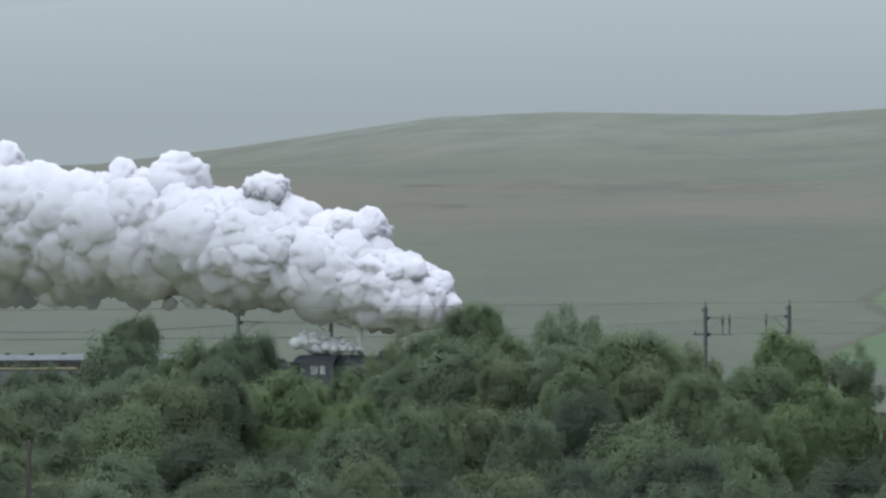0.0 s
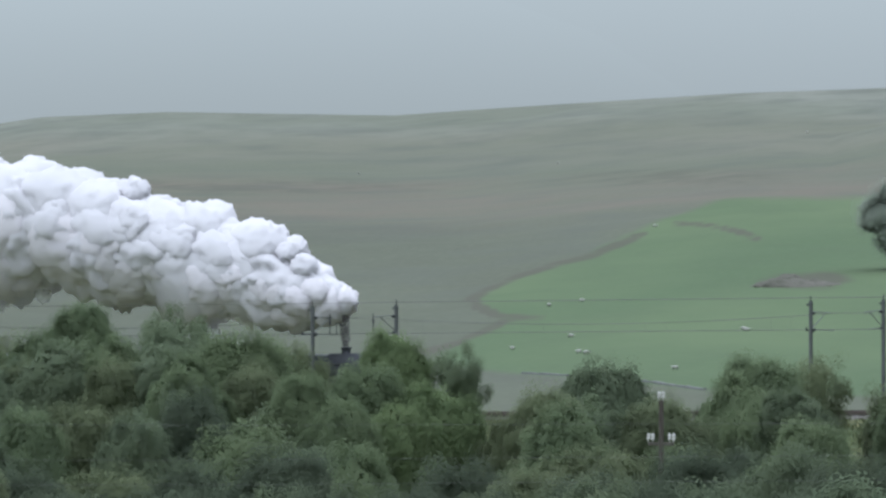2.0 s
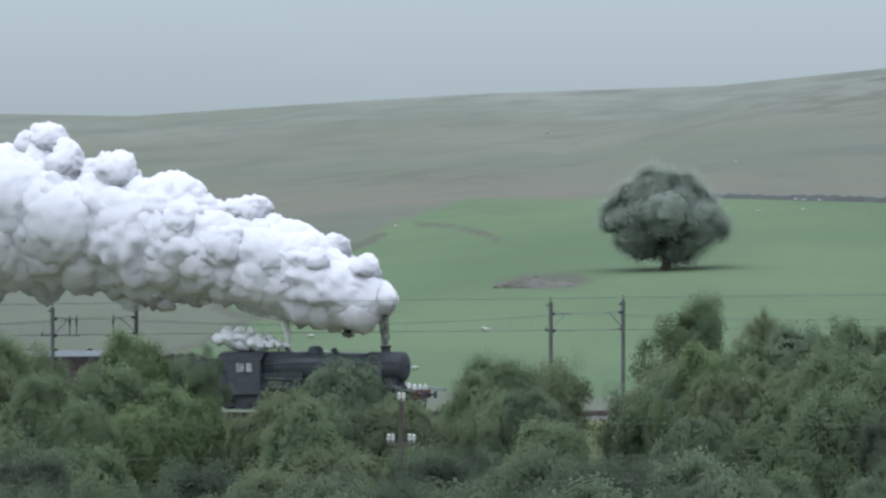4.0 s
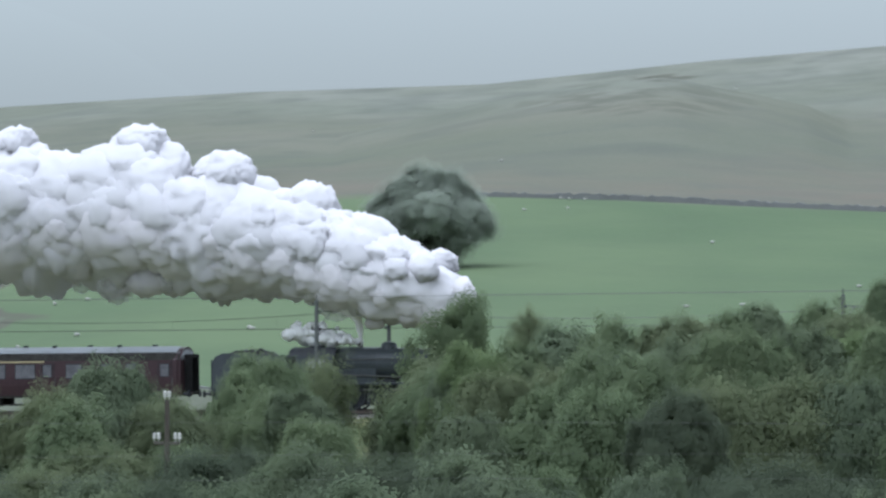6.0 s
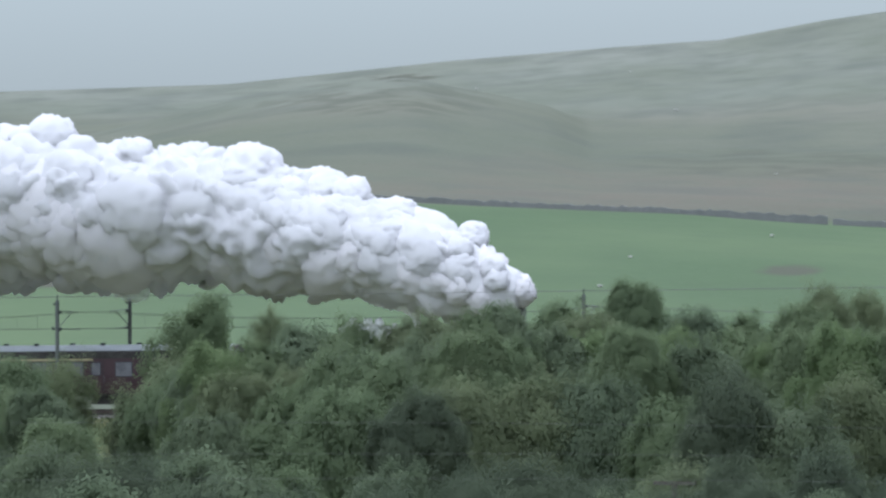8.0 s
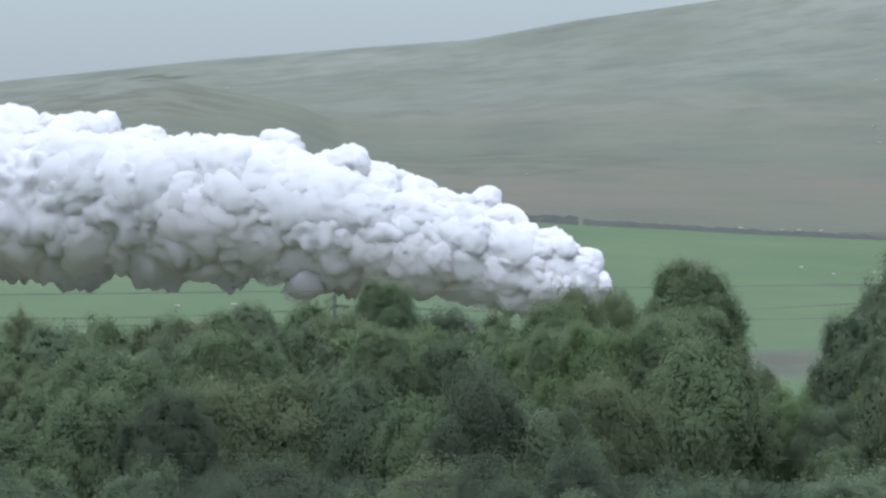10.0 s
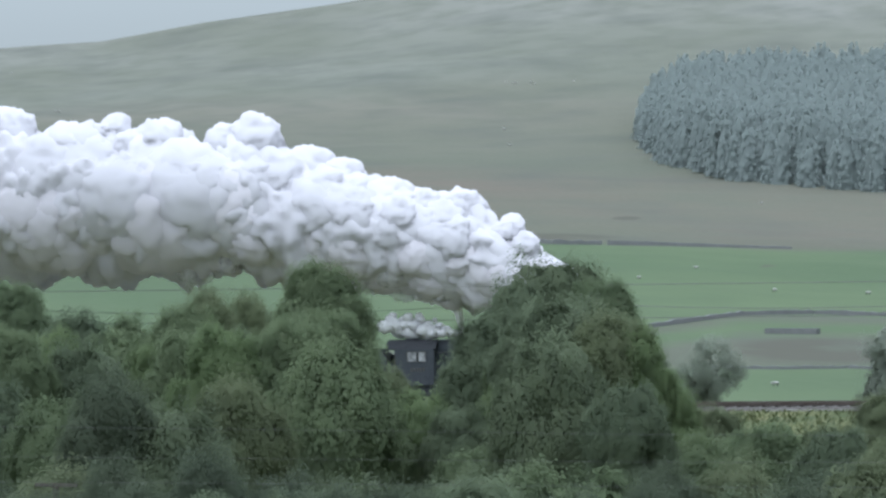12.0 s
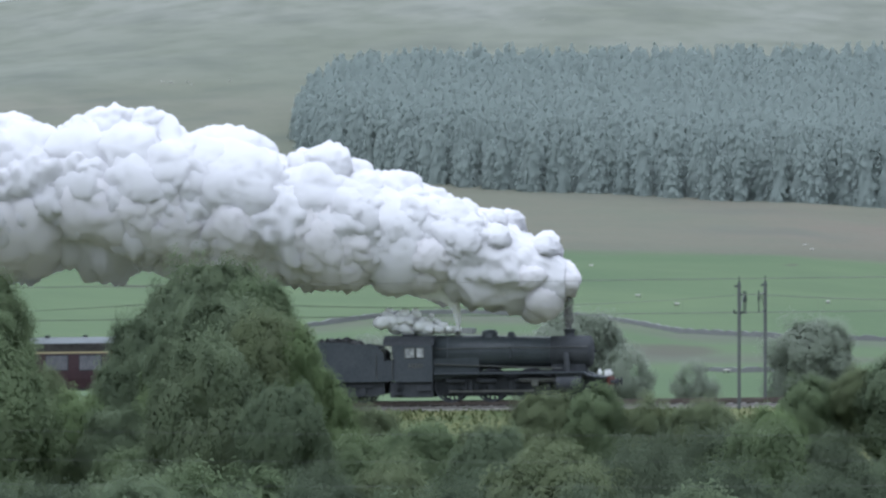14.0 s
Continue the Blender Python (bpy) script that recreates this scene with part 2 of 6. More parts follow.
def ground_material():
    """Rough moor grass with an improved green meadow where the meadow attribute is positive, and trampled lineside grass."""
    m = bpy.data.materials.new("hill_grass")
    m.use_nodes = True
    n, l = m.node_tree.nodes, m.node_tree.links
    b = n["Principled BSDF"]
    b.inputs["Roughness"].default_value, b.inputs["Specular IOR Level"].default_value = 0.95, 0.1
    co = n.new("ShaderNodeTexCoord")

    def noise_of(scale, stretch=(1, 1, 1), detail=5):
        along = n.new("ShaderNodeMapping")
        along.inputs["Rotation"].default_value = (0, 0, -0.33)
        l.new(co.outputs["Object"], along.inputs[0])
        mp = n.new("ShaderNodeMapping")
        mp.inputs["Scale"].default_value = stretch
        l.new(along.outputs[0], mp.inputs[0])
        t = n.new("ShaderNodeTexNoise")
        t.inputs["Scale"].default_value, t.inputs["Detail"].default_value = scale, detail
        l.new(mp.outputs[0], t.inputs["Vector"])
        return t.outputs["Fac"]

    def rng(v, a, c, lo=0.0, hi=1.0):
        r = n.new("ShaderNodeMapRange")
        r.inputs[1].default_value, r.inputs[2].default_value, r.inputs[3].default_value, r.inputs[4].default_value = a, c, lo, hi
        l.new(v, r.inputs[0])
        return r.outputs[0]

    def mix(f, a, c):
        k = n.new("ShaderNodeMixRGB")
        l.new(f, k.inputs[0])
        for i, v in ((1, a), (2, c)):
            if isinstance(v, tuple):
                k.inputs[i].default_value = (*v, 1)
            else:
                l.new(v, k.inputs[i])
        return k.outputs[0]

    def attr(name):
        a = n.new("ShaderNodeAttribute")
        a.attribute_name = name
        return a.outputs["Fac"]

    broad = noise_of(0.014, (1, 0.40, 1))
    tuft = noise_of(0.085, (1, 0.45, 1))
    grain = noise_of(0.8, (1, 0.3, 1))
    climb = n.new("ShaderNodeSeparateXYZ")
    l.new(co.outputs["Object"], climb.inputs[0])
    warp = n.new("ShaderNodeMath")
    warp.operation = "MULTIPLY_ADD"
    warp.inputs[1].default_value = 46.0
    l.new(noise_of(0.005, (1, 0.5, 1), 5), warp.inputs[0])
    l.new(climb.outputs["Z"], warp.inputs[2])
    # Grass tones by height; haze is painted in as paler upper belts.
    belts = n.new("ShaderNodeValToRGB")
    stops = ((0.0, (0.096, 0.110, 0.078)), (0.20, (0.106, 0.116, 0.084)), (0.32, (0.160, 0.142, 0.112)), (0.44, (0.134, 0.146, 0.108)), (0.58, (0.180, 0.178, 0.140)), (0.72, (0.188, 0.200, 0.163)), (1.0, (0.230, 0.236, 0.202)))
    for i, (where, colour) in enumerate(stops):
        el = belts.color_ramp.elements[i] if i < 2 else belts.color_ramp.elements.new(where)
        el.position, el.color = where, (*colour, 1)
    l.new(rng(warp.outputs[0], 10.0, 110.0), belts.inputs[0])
    moor = mix(rng(broad, 0.38, 0.64, 0.0, 0.55), belts.outputs[0], (0.134, 0.148, 0.104))
    moor = mix(rng(tuft, 0.44, 0.70, 0.0, 0.50), moor, (0.126, 0.140, 0.104))
    moor = mix(rng(grain, 0.40, 0.75, 0.0, 0.16), moor, (0.215, 0.206, 0.168))
    rushes = noise_of(0.034, (1, 0.45, 1), 6)
    moor = mix(rng(rushes, 0.48, 0.70, 0.0, 0.50), moor, (0.108, 0.118, 0.100))
    mead = mix(rng(noise_of(0.020, (1, 0.40, 1)), 0.35, 0.65), (0.095, 0.138, 0.073), (0.122, 0.166, 0.087))
    mead = mix(rng(tuft, 0.45, 0.75, 0.0, 0.35), mead, (0.089, 0.120, 0.070))
    mead = mix(rng(grain, 0.45, 0.75, 0.0, 0.25), mead, (0.130, 0.172, 0.100))
    line = mix(rng(noise_of(0.25), 0.35, 0.65), (0.075, 0.100, 0.045), (0.150, 0.165, 0.075))
    line = mix(rng(grain, 0.4, 0.7, 0.0, 0.5), line, (0.20, 0.185, 0.10))
    edge = n.new("ShaderNodeMath")
    edge.operation = "ADD"
    l.new(attr("meadow"), edge.inputs[0])
    l.new(rng(tuft, 0.3, 0.7, -2.0, 2.0), edge.inputs[1])
    base = mix(rng(edge.outputs[0], -3.0, 3.0), moor, mead)
    patch = n.new("ShaderNodeMath")
    patch.operation = "MULTIPLY"
    l.new(attr("heather"), patch.inputs[0])
    l.new(rng(tuft, 0.3, 0.6, 0.3, 1.5), patch.inputs[1])
    dark = mix(rng(patch.outputs[0], 0.20, 0.65, 0.0, 0.85), base, (0.100, 0.099, 0.076))
    out = mix(attr("lineside"), dark, line)
    l.new(out, b.inputs["Base Color"])
    bp = n.new("ShaderNodeBump")
    bp.inputs["Strength"].default_value, bp.inputs["Distance"].default_value = 0.5, 0.4
    l.new(tuft, bp.inputs["Height"])
    l.new(bp.outputs[0], b.inputs["Normal"])
    return m


GRASS = ground_material()


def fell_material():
    """The farthest hill as a plain glowing backdrop, with mist painted in the sky's colours, paler towards its top."""
    m = bpy.data.materials.new("painted_mist_fell")
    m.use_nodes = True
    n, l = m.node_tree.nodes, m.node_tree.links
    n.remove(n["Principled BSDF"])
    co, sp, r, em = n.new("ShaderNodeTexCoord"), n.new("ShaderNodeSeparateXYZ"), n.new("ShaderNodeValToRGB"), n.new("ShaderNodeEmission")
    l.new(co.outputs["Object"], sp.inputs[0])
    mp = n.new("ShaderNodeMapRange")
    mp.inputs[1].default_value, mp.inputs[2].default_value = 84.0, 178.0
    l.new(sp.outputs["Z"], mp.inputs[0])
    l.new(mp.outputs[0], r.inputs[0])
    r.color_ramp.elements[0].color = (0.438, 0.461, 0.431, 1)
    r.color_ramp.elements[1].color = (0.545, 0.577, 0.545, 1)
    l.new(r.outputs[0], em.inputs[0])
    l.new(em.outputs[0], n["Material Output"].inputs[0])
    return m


FELL = fell_material()

# ---- building helpers ----
def link_mesh(name, bm, mat, parent=None, smooth=False, label=""):
    me = bpy.data.meshes.new(name)
    bm.to_mesh(me)
    bm.free()
    return link_data(name, me, mat, parent, smooth, label)


def link_data(name, me, mat, parent=None, smooth=False, label=""):
    for k in mat if isinstance(mat, (list, tuple)) else [mat]:
        me.materials.append(k)
    if smooth:
        me.polygons.foreach_set("use_smooth", [True] * len(me.polygons))
    ob = new(name, me)
    if parent is not None:
        ob.parent = parent
    return tagged(ob, label)


def part(name, bm, mat, parent, label="", smooth=False):
    return link_mesh(name, bm, mat, parent, smooth, label)


def box(bm, x0, x1, y0, y1, z0, z1, bevel=0.0, m=None):
    vs = [bm.verts.new((x, y, z)) for x in (x0, x1) for y in (y0, y1) for z in (z0, z1)]
    fs = [bm.faces.new([vs[i] for i in q]) for q in ((0, 1, 3, 2), (4, 6, 7, 5), (0, 4, 5, 1), (2, 3, 7, 6), (0, 2, 6, 4), (1, 5, 7, 3))]
    if m is not None:
        for v in vs:
            v.co = m @ v.co
    if bevel:
        es = list({e for f in fs for e in f.edges})
        bmesh.ops.bevel(bm, geom=es, offset=bevel, segments=2, affect="EDGES")
    return bm


def lathe(bm, profile, axis="z", n=20, at=(0, 0, 0), cap=True):
    """Turned shape: profile of (along, radius) round an axis through at."""
    rings = []
    for h, r in profile:
        ring = []
        for i in range(n):
            a = 2 * math.pi * i / n
            u, v = r * math.cos(a), r * math.sin(a)
            p = {"z": (u, v, h), "x": (h, u, v), "y": (u, h, v)}[axis]
            ring.append(bm.verts.new((p[0] + at[0], p[1] + at[1], p[2] + at[2])))
        rings.append(ring)
    for a, b in zip(rings, rings[1:]):
        for i in range(n):
            bm.faces.new((a[i], a[(i + 1) % n], b[(i + 1) % n], b[i]))
    if cap:
        bm.faces.new(rings[0][::-1])
        bm.faces.new(rings[-1])
    return bm


def tube(bm, points, r0, r1=None, n=6):
    """A tapered round bar along points."""
    r1 = r0 if r1 is None else r1
    pts = [Vector(p) for p in points]
    rings = []
    for i, p in enumerate(pts):
        d = (pts[min(i + 1, len(pts) - 1)] - pts[max(i - 1, 0)]).normalized()
        side = d.cross(Vector((0, 1, 0)) if abs(d.y) < 0.9 else Vector((1, 0, 0))).normalized()
        up = side.cross(d)
        r = r0 + (r1 - r0) * i / max(1, len(pts) - 1)
        rings.append([bm.verts.new(p + side * (r * math.cos(2 * math.pi * k / n)) + up * (r * math.sin(2 * math.pi * k / n))) for k in range(n)])
    for a, b in zip(rings, rings[1:]):
        for k in range(n):
            bm.faces.new((a[k], a[(k + 1) % n], b[(k + 1) % n], b[k]))
    bm.faces.new(rings[0][::-1])
    bm.faces.new(rings[-1])
    return bm


def finish(bm):
    bmesh.ops.recalc_face_normals(bm, faces=bm.faces)
    return bm


# ---- the lie of the land ----
def smooth01(a, b, v):
    t = np.clip((v - a) / (b - a), 0, 1)
    return t * t * (3 - 2 * t)


def rail_z(x):
    """The line climbs steadily at 1 in 77."""
    return np.clip((np.asarray(x, float) + 52.7) / 77.0, -9.0, 6.0)


SKY_B = [-900, 172, 400, 552, 772, 992, 1392, 1592, 1992, 2431, 2831, 3173, 3300, 3483, 3721, 4100, 4700, 5500]
SKY_E = [330, 290, 262, 240, 207, 198, 204, 190, 165, 150, 108, 80, 72, 38, 4, -60, -130, -160]
TOP_B = [-900, 1500, 2000, 2431, 2681, 2881, 3231, 3771, 4031, 4206, 4506, 5129, 5400]
TOP_E = [420, 400, 352, 346, 355, 366, 380, 411, 424, 431, 441, 452, 472]
KNOLL_B = [2050, 2181, 2300, 2380, 2450, 2560, 2680, 2730, 2770, 2831, 2920, 3000, 3150]
KNOLL_E = [300, 243, 212, 193, 176, 155, 138, 134, 136, 152, 170, 190, 260]
VALLEY_Y, FIELD_Y, KNOLL_Y, SKYLINE_Y = 640.0, 1200.0, 1900.0, 2400.0


def land_z(x, y):
    x, y = np.asarray(x, float), np.asarray(y, float)
    rz = rail_z(x)
    low = -8.5
    near = 6.6 + (low - 6.6) * smooth01(15, 235, y)
    near = near + (rz - 0.85 - near) * smooth01(338, 361, y)
    near = near + 0.45 * smooth01(361, 367.2, y) * (1 - smooth01(376.5, 380, y))
    b = ZERO + STEP * np.arctan2(x, np.maximum(y, 1.0))
    top, crest = np.interp(b, TOP_B, TOP_E), np.interp(b, SKY_B, SKY_E)
    far = y * np.minimum(np.sqrt(1 + (x / np.maximum(y, 1.0)) ** 2), 1.2)
    yy = np.maximum(y, VALLEY_Y)
    u = np.clip((1 / VALLEY_Y - 1 / yy) / (1 / VALLEY_Y - 1 / FIELD_Y), 0, 1)
    lower = 735 + (top - 735) * u ** 1.05
    w = np.clip((yy - FIELD_Y) / (SKYLINE_Y - FIELD_Y), 0, 1)
    plain = top + (crest - top) * (w * 0.75 + 0.25 * w * w)
    wk = (KNOLL_Y - FIELD_Y) / (SKYLINE_Y - FIELD_Y)
    at_knoll = top + (crest - top) * (wk * 0.75 + 0.25 * wk * wk)
    rise = np.minimum(np.interp(b, KNOLL_B, KNOLL_E) - at_knoll, 0.0)
    shape = smooth01(FIELD_Y + 60, KNOLL_Y, yy) * (1 - smooth01(KNOLL_Y, KNOLL_Y + 110, yy))
    upper = plain + rise * shape
    e = np.where(yy < FIELD_Y, lower, upper)
    zf = 8.4 - (e - LEVEL) * np.minimum(far, 1.2 * SKYLINE_Y) / STEP
    zf = np.where(yy > SKYLINE_Y, zf - (yy - SKYLINE_Y) * 0.03, zf)
    zf = np.where(y < VALLEY_Y, 8.4 - (735 - LEVEL) * VALLEY_Y * 1.06 / STEP - 1.5 * smooth01(VALLEY_Y, VALLEY_Y - 120, y), zf)
    k = smooth01(383, 425, y)
    return near * (1 - k) + zf * k


def elevation(x, y, z):
    return LEVEL + (8.4 - z) * STEP / np.hypot(x, y)


def spot(bearing, y, lift=0.0):
    """The place on the ground at a bearing and a distance out from the camera's line."""
    x = y * math.tan((bearing - ZERO) / STEP)
    return Vector((x, y, float(land_z(x, y)) + lift))


def sight(bearing, elev, y):
    """The place in the air at a bearing, a height angle and a distance."""
    a = (bearing - ZERO) / STEP
    x = y * math.tan(a)
    return Vector((x, y, 8.4 - (elev - LEVEL) / STEP * y / math.cos(a)))


def ground_at(bearing, elev, lo=640.0, hi=2390.0):
    """Where a line of sight meets the rising ground."""
    for _ in range(24):
        y = (lo + hi) / 2
        p = spot(bearing, y)
        if elevation(p.x, p.y, p.z) > elev:
            lo = y
        else:
            hi = y
    return spot(bearing, lo)


STREAM = [(1440, 625), (1490, 612), (1545, 590), (1590, 567), (1650, 562), (1580, 560), (1545, 545), (1530, 528), (1570, 508), (1610, 490), (1680, 468), (1745, 452), (1830, 415)]


GULLY = [(1893, 396), (1930, 397), (1968, 402), (2000, 409), (2032, 421)]


def build_ground():
    view = np.arange(-31.0, 1.0, 0.07)
    turns = np.concatenate([np.arange(-180, -31, 3.0), view, np.arange(1.0, 180, 3.0)])
    rings = np.concatenate([np.linspace(4, 330, 34), np.linspace(336, 396, 46), 396 * (2450 / 396) ** (np.arange(1, 201) / 200.0), [2550, 2800, 3300, 4000, 4800]])
    n, k = len(turns), len(rings)
    a = np.radians(turns)
    x, y = np.outer(rings, np.sin(a)), np.outer(rings, np.cos(a))
    inside = (a > radians(-70)) & (a < radians(70))
    out = np.where(inside, 1 / np.maximum(np.cos(a), 0.34), 1.0)
    x, y = x * out, y * out
    over = np.maximum(np.hypot(x, y) / 4850.0, 1.0)
    x, y = x / over, y / over
    z = land_z(x, y)
    hump = np.array([noise.noise((px * 0.006, py * 0.006, 0.0)) + 0.4 * noise.noise((px * 0.03, py * 0.03, 3.0)) for px, py in zip(x.ravel(), y.ravel())]).reshape(x.shape)
    z = z + hump * smooth01(640, 1500, y) * (1 - smooth01(2000, 2400, y)) * 1.6
    verts = np.stack([x.ravel(), y.ravel(), z.ravel()], 1)
    verts = np.vstack([verts, [0, 0, 6.6]])
    idx = np.arange(n * k).reshape(k, n)
    nxt = np.roll(idx, -1, 1)
    quads = np.stack([idx[:-1].ravel(), nxt[:-1].ravel(), nxt[1:].ravel(), idx[1:].ravel()], 1)
    tris = [(int(idx[0, i]), int(n * k), int(nxt[0, i])) for i in range(n)]
    me = bpy.data.meshes.new("ground")
    me.from_pydata(verts.tolist(), [], quads.tolist() + tris)
    X, Y, Z = verts.T
    b = ZERO + STEP * np.arctan2(X, np.maximum(Y, 1))
    e = elevation(X, np.maximum(Y, 1), Z)
    top = np.interp(b, TOP_B, TOP_E)
    left = np.interp(e, [350, 400, 450, 495, 525, 545, 565, 615, 680], [1985, 1835, 1740, 1600, 1535, 1545, 1585, 1490, 1420])
    foot = np.interp(b, [1400, 1600, 1950, 2200, 3500, 3700, 4100, 4300, 4430, 4790, 4930, 5300], [640, 660, 690, 700, 720, 622, 618, 575, 556, 562, 588, 602])
    meadow = np.minimum(np.minimum((e - top) * 0.7, (b - left) * 0.25), (foot - e) * 0.7)
    strip = np.minimum((e - np.interp(b, [3700, 4200, 4300, 5300], [670, 668, 650, 640])) * 0.6, (712 - e) * 0.6)
    strip = np.where(b > 4150, np.maximum(strip, np.minimum((e - foot - 12) * 0.4, (foot + 34 - e) * 0.4)), np.where(b > 3650, strip, -9))
    meadow = np.clip(np.maximum(meadow, strip), -10, 10)
    meadow = np.where((Y > 388), meadow, -10.0)
    heath = np.zeros_like(b)
    for cb, ce, rb, re in ((2120, 497, 95, 20), (760, 330, 60, 3), (790, 366, 50, 4),
                           (3690, 470, 60, 12), (4080, 505, 200, 3), (3420, 480, 70, 12), 
                           (4050, 419, 190, 8), (3830, 645, 120, 22), (4230, 385, 30, 4), (4480, 470, 20, 3), (5130, 468, 20, 3), (4560, 620, 190, 26), (4900, 620, 120, 14), (2745, 139, 75, 6)):
        heath = np.maximum(heath, 1.15 - np.hypot((b - cb) / rb, (e - ce) / re))
    for cb, ce, rb, re in ((2690, 180, 330, 46), (1150, 330, 500, 22), (1900, 315, 330, 26), (3400, 290, 420, 40)):
        heath = np.maximum(heath, 0.30 * np.clip(1.5 - 1.3 * np.hypot((b - cb) / rb, (e - ce) / re), 0, 1))
    for (b0, e0), (b1, e1) in list(zip(STREAM, STREAM[1:])) + list(zip(GULLY, GULLY[1:])):
        t = np.clip(((b - b0) * (b1 - b0) / 9 + (e - e0) * (e1 - e0)) / ((b1 - b0) ** 2 / 9 + (e1 - e0) ** 2), 0, 1)
        heath = np.maximum(heath, 1.1 - np.hypot((b - b0 - t * (b1 - b0)) / 3, e - e0 - t * (e1 - e0)) / 5.5)
    heath = np.where(Y > 388, np.clip(heath, 0, 1), 0)
    lineside = 1 - smooth01(386, 392, Y)
    for name, values in (("meadow", meadow), ("heather", heath), ("lineside", lineside)):
        at = me.attributes.new(name, "FLOAT", "POINT")
        at.data.foreach_set("value", np.ascontiguousarray(values, dtype=np.float32))
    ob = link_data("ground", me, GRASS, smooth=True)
    tagged(ob, "pale moor and green meadow rising to misty hills", "ground", kind="structure")


build_ground()


def build_fell():
    """The farthest fell, almost lost in the mist painted into its glow."""
    b = np.arange(-900, 2000, 40.0)
    crest = np.interp(b, [-900, 0, 120, 500, 1100, 1500, 1750, 1950, 3400], [60, 14, 3, -25, -40, -30, 60, 190, 250])
    bm = bmesh.new()
    rows = []
    for j in range(7):
        t = j / 6
        row = []
        for i, bb in enumerate(b):
            y = 3000 + 900 * t
            e = 380 + (crest[i] - 380) * t + 6 * noise.noise((bb * 0.004, t * 3, 0)) * t
            row.append(bm.verts.new(sight(bb, e, y)))
        rows.append(row)
    for r0, r1 in zip(rows, rows[1:]):
        for i in range(len(b) - 1):
            bm.faces.new((r0[i], r0[i + 1], r1[i + 1], r1[i]))
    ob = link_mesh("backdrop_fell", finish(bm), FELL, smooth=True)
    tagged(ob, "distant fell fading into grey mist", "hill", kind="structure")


build_fell()

# ---- trees ----
def crown_mesh(name, seed, mat, lobes=8, clumps=190, per=150, gap=0.0, leaf=0.034, spread=0.5, masses=(), up=0.3):
    """A crown about 2 across and 2 high round the origin: small leaves in clumps over several rounded lobes."""
    rng = np.random.default_rng(seed)
    lc = rng.normal(size=(lobes, 3))
    lc = lc / np.linalg.norm(lc, axis=1)[:, None] * rng.uniform(0.38, spread + 0.14, lobes)[:, None]
    lc[0] = (0, 0, 0.25)
    lc[:, 2] = lc[:, 2] * 0.85 + 0.05
    lr = rng.uniform(0.26, 0.47, lobes) * (1 - gap * 0.25)
    lr[0] = 0.58 * (1 - gap * 0.3)
    if masses:
        lc, lr = np.array([m[:3] for m in masses]), np.array([m[3] for m in masses])
        lobes = len(masses)
    pick = rng.choice(lobes, clumps, p=lr ** 2 / (lr ** 2).sum())
    d = rng.normal(size=(clumps, 3))
    d /= np.linalg.norm(d, axis=1)[:, None]
    c = lc[pick] + d * (lr[pick] * (rng.uniform(0.86, 1.06, clumps) + np.where(rng.random(clumps) < 0.18, rng.uniform(0.05, 0.28, clumps), 0)))[:, None]
    size = rng.uniform(0.12, 0.20, clumps)
    base = np.repeat(c, per, 0)
    e = rng.normal(size=(clumps * per, 3))
    e /= np.linalg.norm(e, axis=1)[:, None]
    pts = base + e * (np.repeat(size, per) * rng.uniform(0.35, 1.15, len(e)))[:, None] * np.array([1.0, 1.0, 1.05])
    outward = c / np.linalg.norm(c, axis=1)[:, None]
    nrm = 0.22 * e + np.repeat(0.55 * d + 0.65 * outward, per, 0) + 0.14 * rng.normal(size=e.shape) + np.array([0, 0, up])
    nrm /= np.linalg.norm(nrm, axis=1)[:, None]
    u = np.cross(nrm, rng.normal(size=e.shape))
    u /= np.linalg.norm(u, axis=1)[:, None]
    v = np.cross(nrm, u)
    s = (leaf * rng.uniform(0.35, 0.8, len(e)))[:, None]
    q = np.stack([pts - u * s, pts - v * s * 0.6 + nrm * s * 0.15, pts + u * s, pts + v * s * 0.6 + nrm * s * 0.15], 1)
    soft = np.repeat(0.5 * d + 0.7 * outward, per, 0) + 0.12 * rng.normal(size=e.shape) + np.array([0, 0, up])
    soft = [np.repeat(soft[:, None], 4, 1)]
    # leafy inner mass of each lobe, so that the crown is dense at heart
    if not gap:
        ball = bmesh.new()
        bmesh.ops.create_icosphere(ball, subdivisions=4, radius=1.0)
        ball.verts.index_update()
        bv = np.array([v.co[:] for v in ball.verts])
        bf = np.array([[v.index for v in f.verts] for f in ball.faces])
        ball.free()
        tris = []
        for centre, r in zip(lc, lr):
            away = 0.5 * bv[bf] + 0.7 * (bv[bf] * r + centre) + np.array([0, 0, up])
            soft.append(np.concatenate([away, away[:, 2:3]], 1))
            w = bv * (r * (0.90 + 0.05 * rng.normal(size=len(bv))))[:, None] + centre
            tris.append(w[bf] + rng.normal(size=(len(bf), 3, 3)) * (0.035 * r))
        tri = np.concatenate(tris)
        tri = np.concatenate([tri, tri[:, 2:3]], 1)
        q = np.concatenate([q, tri])
    low, high = np.percentile(q.reshape(-1, 3), 0.4, axis=0), np.percentile(q.reshape(-1, 3), 99.6, axis=0)
    q = (q - (low + high) / 2) / ((high - low) / 2)
    n, k = len(q), len(e)
    size4 = np.where(np.arange(n) < k, 4, 3)
    start = np.concatenate([[0], np.cumsum(size4)[:-1]])
    keep = np.ones((n, 4), bool)
    keep[k:, 3] = False
    index = np.arange(n * 4).reshape(n, 4)[keep]
    me = bpy.data.meshes.new(name)
    me.vertices.add(n * 4)
    me.vertices.foreach_set("co", np.ascontiguousarray(q.reshape(-1), dtype=np.float32))
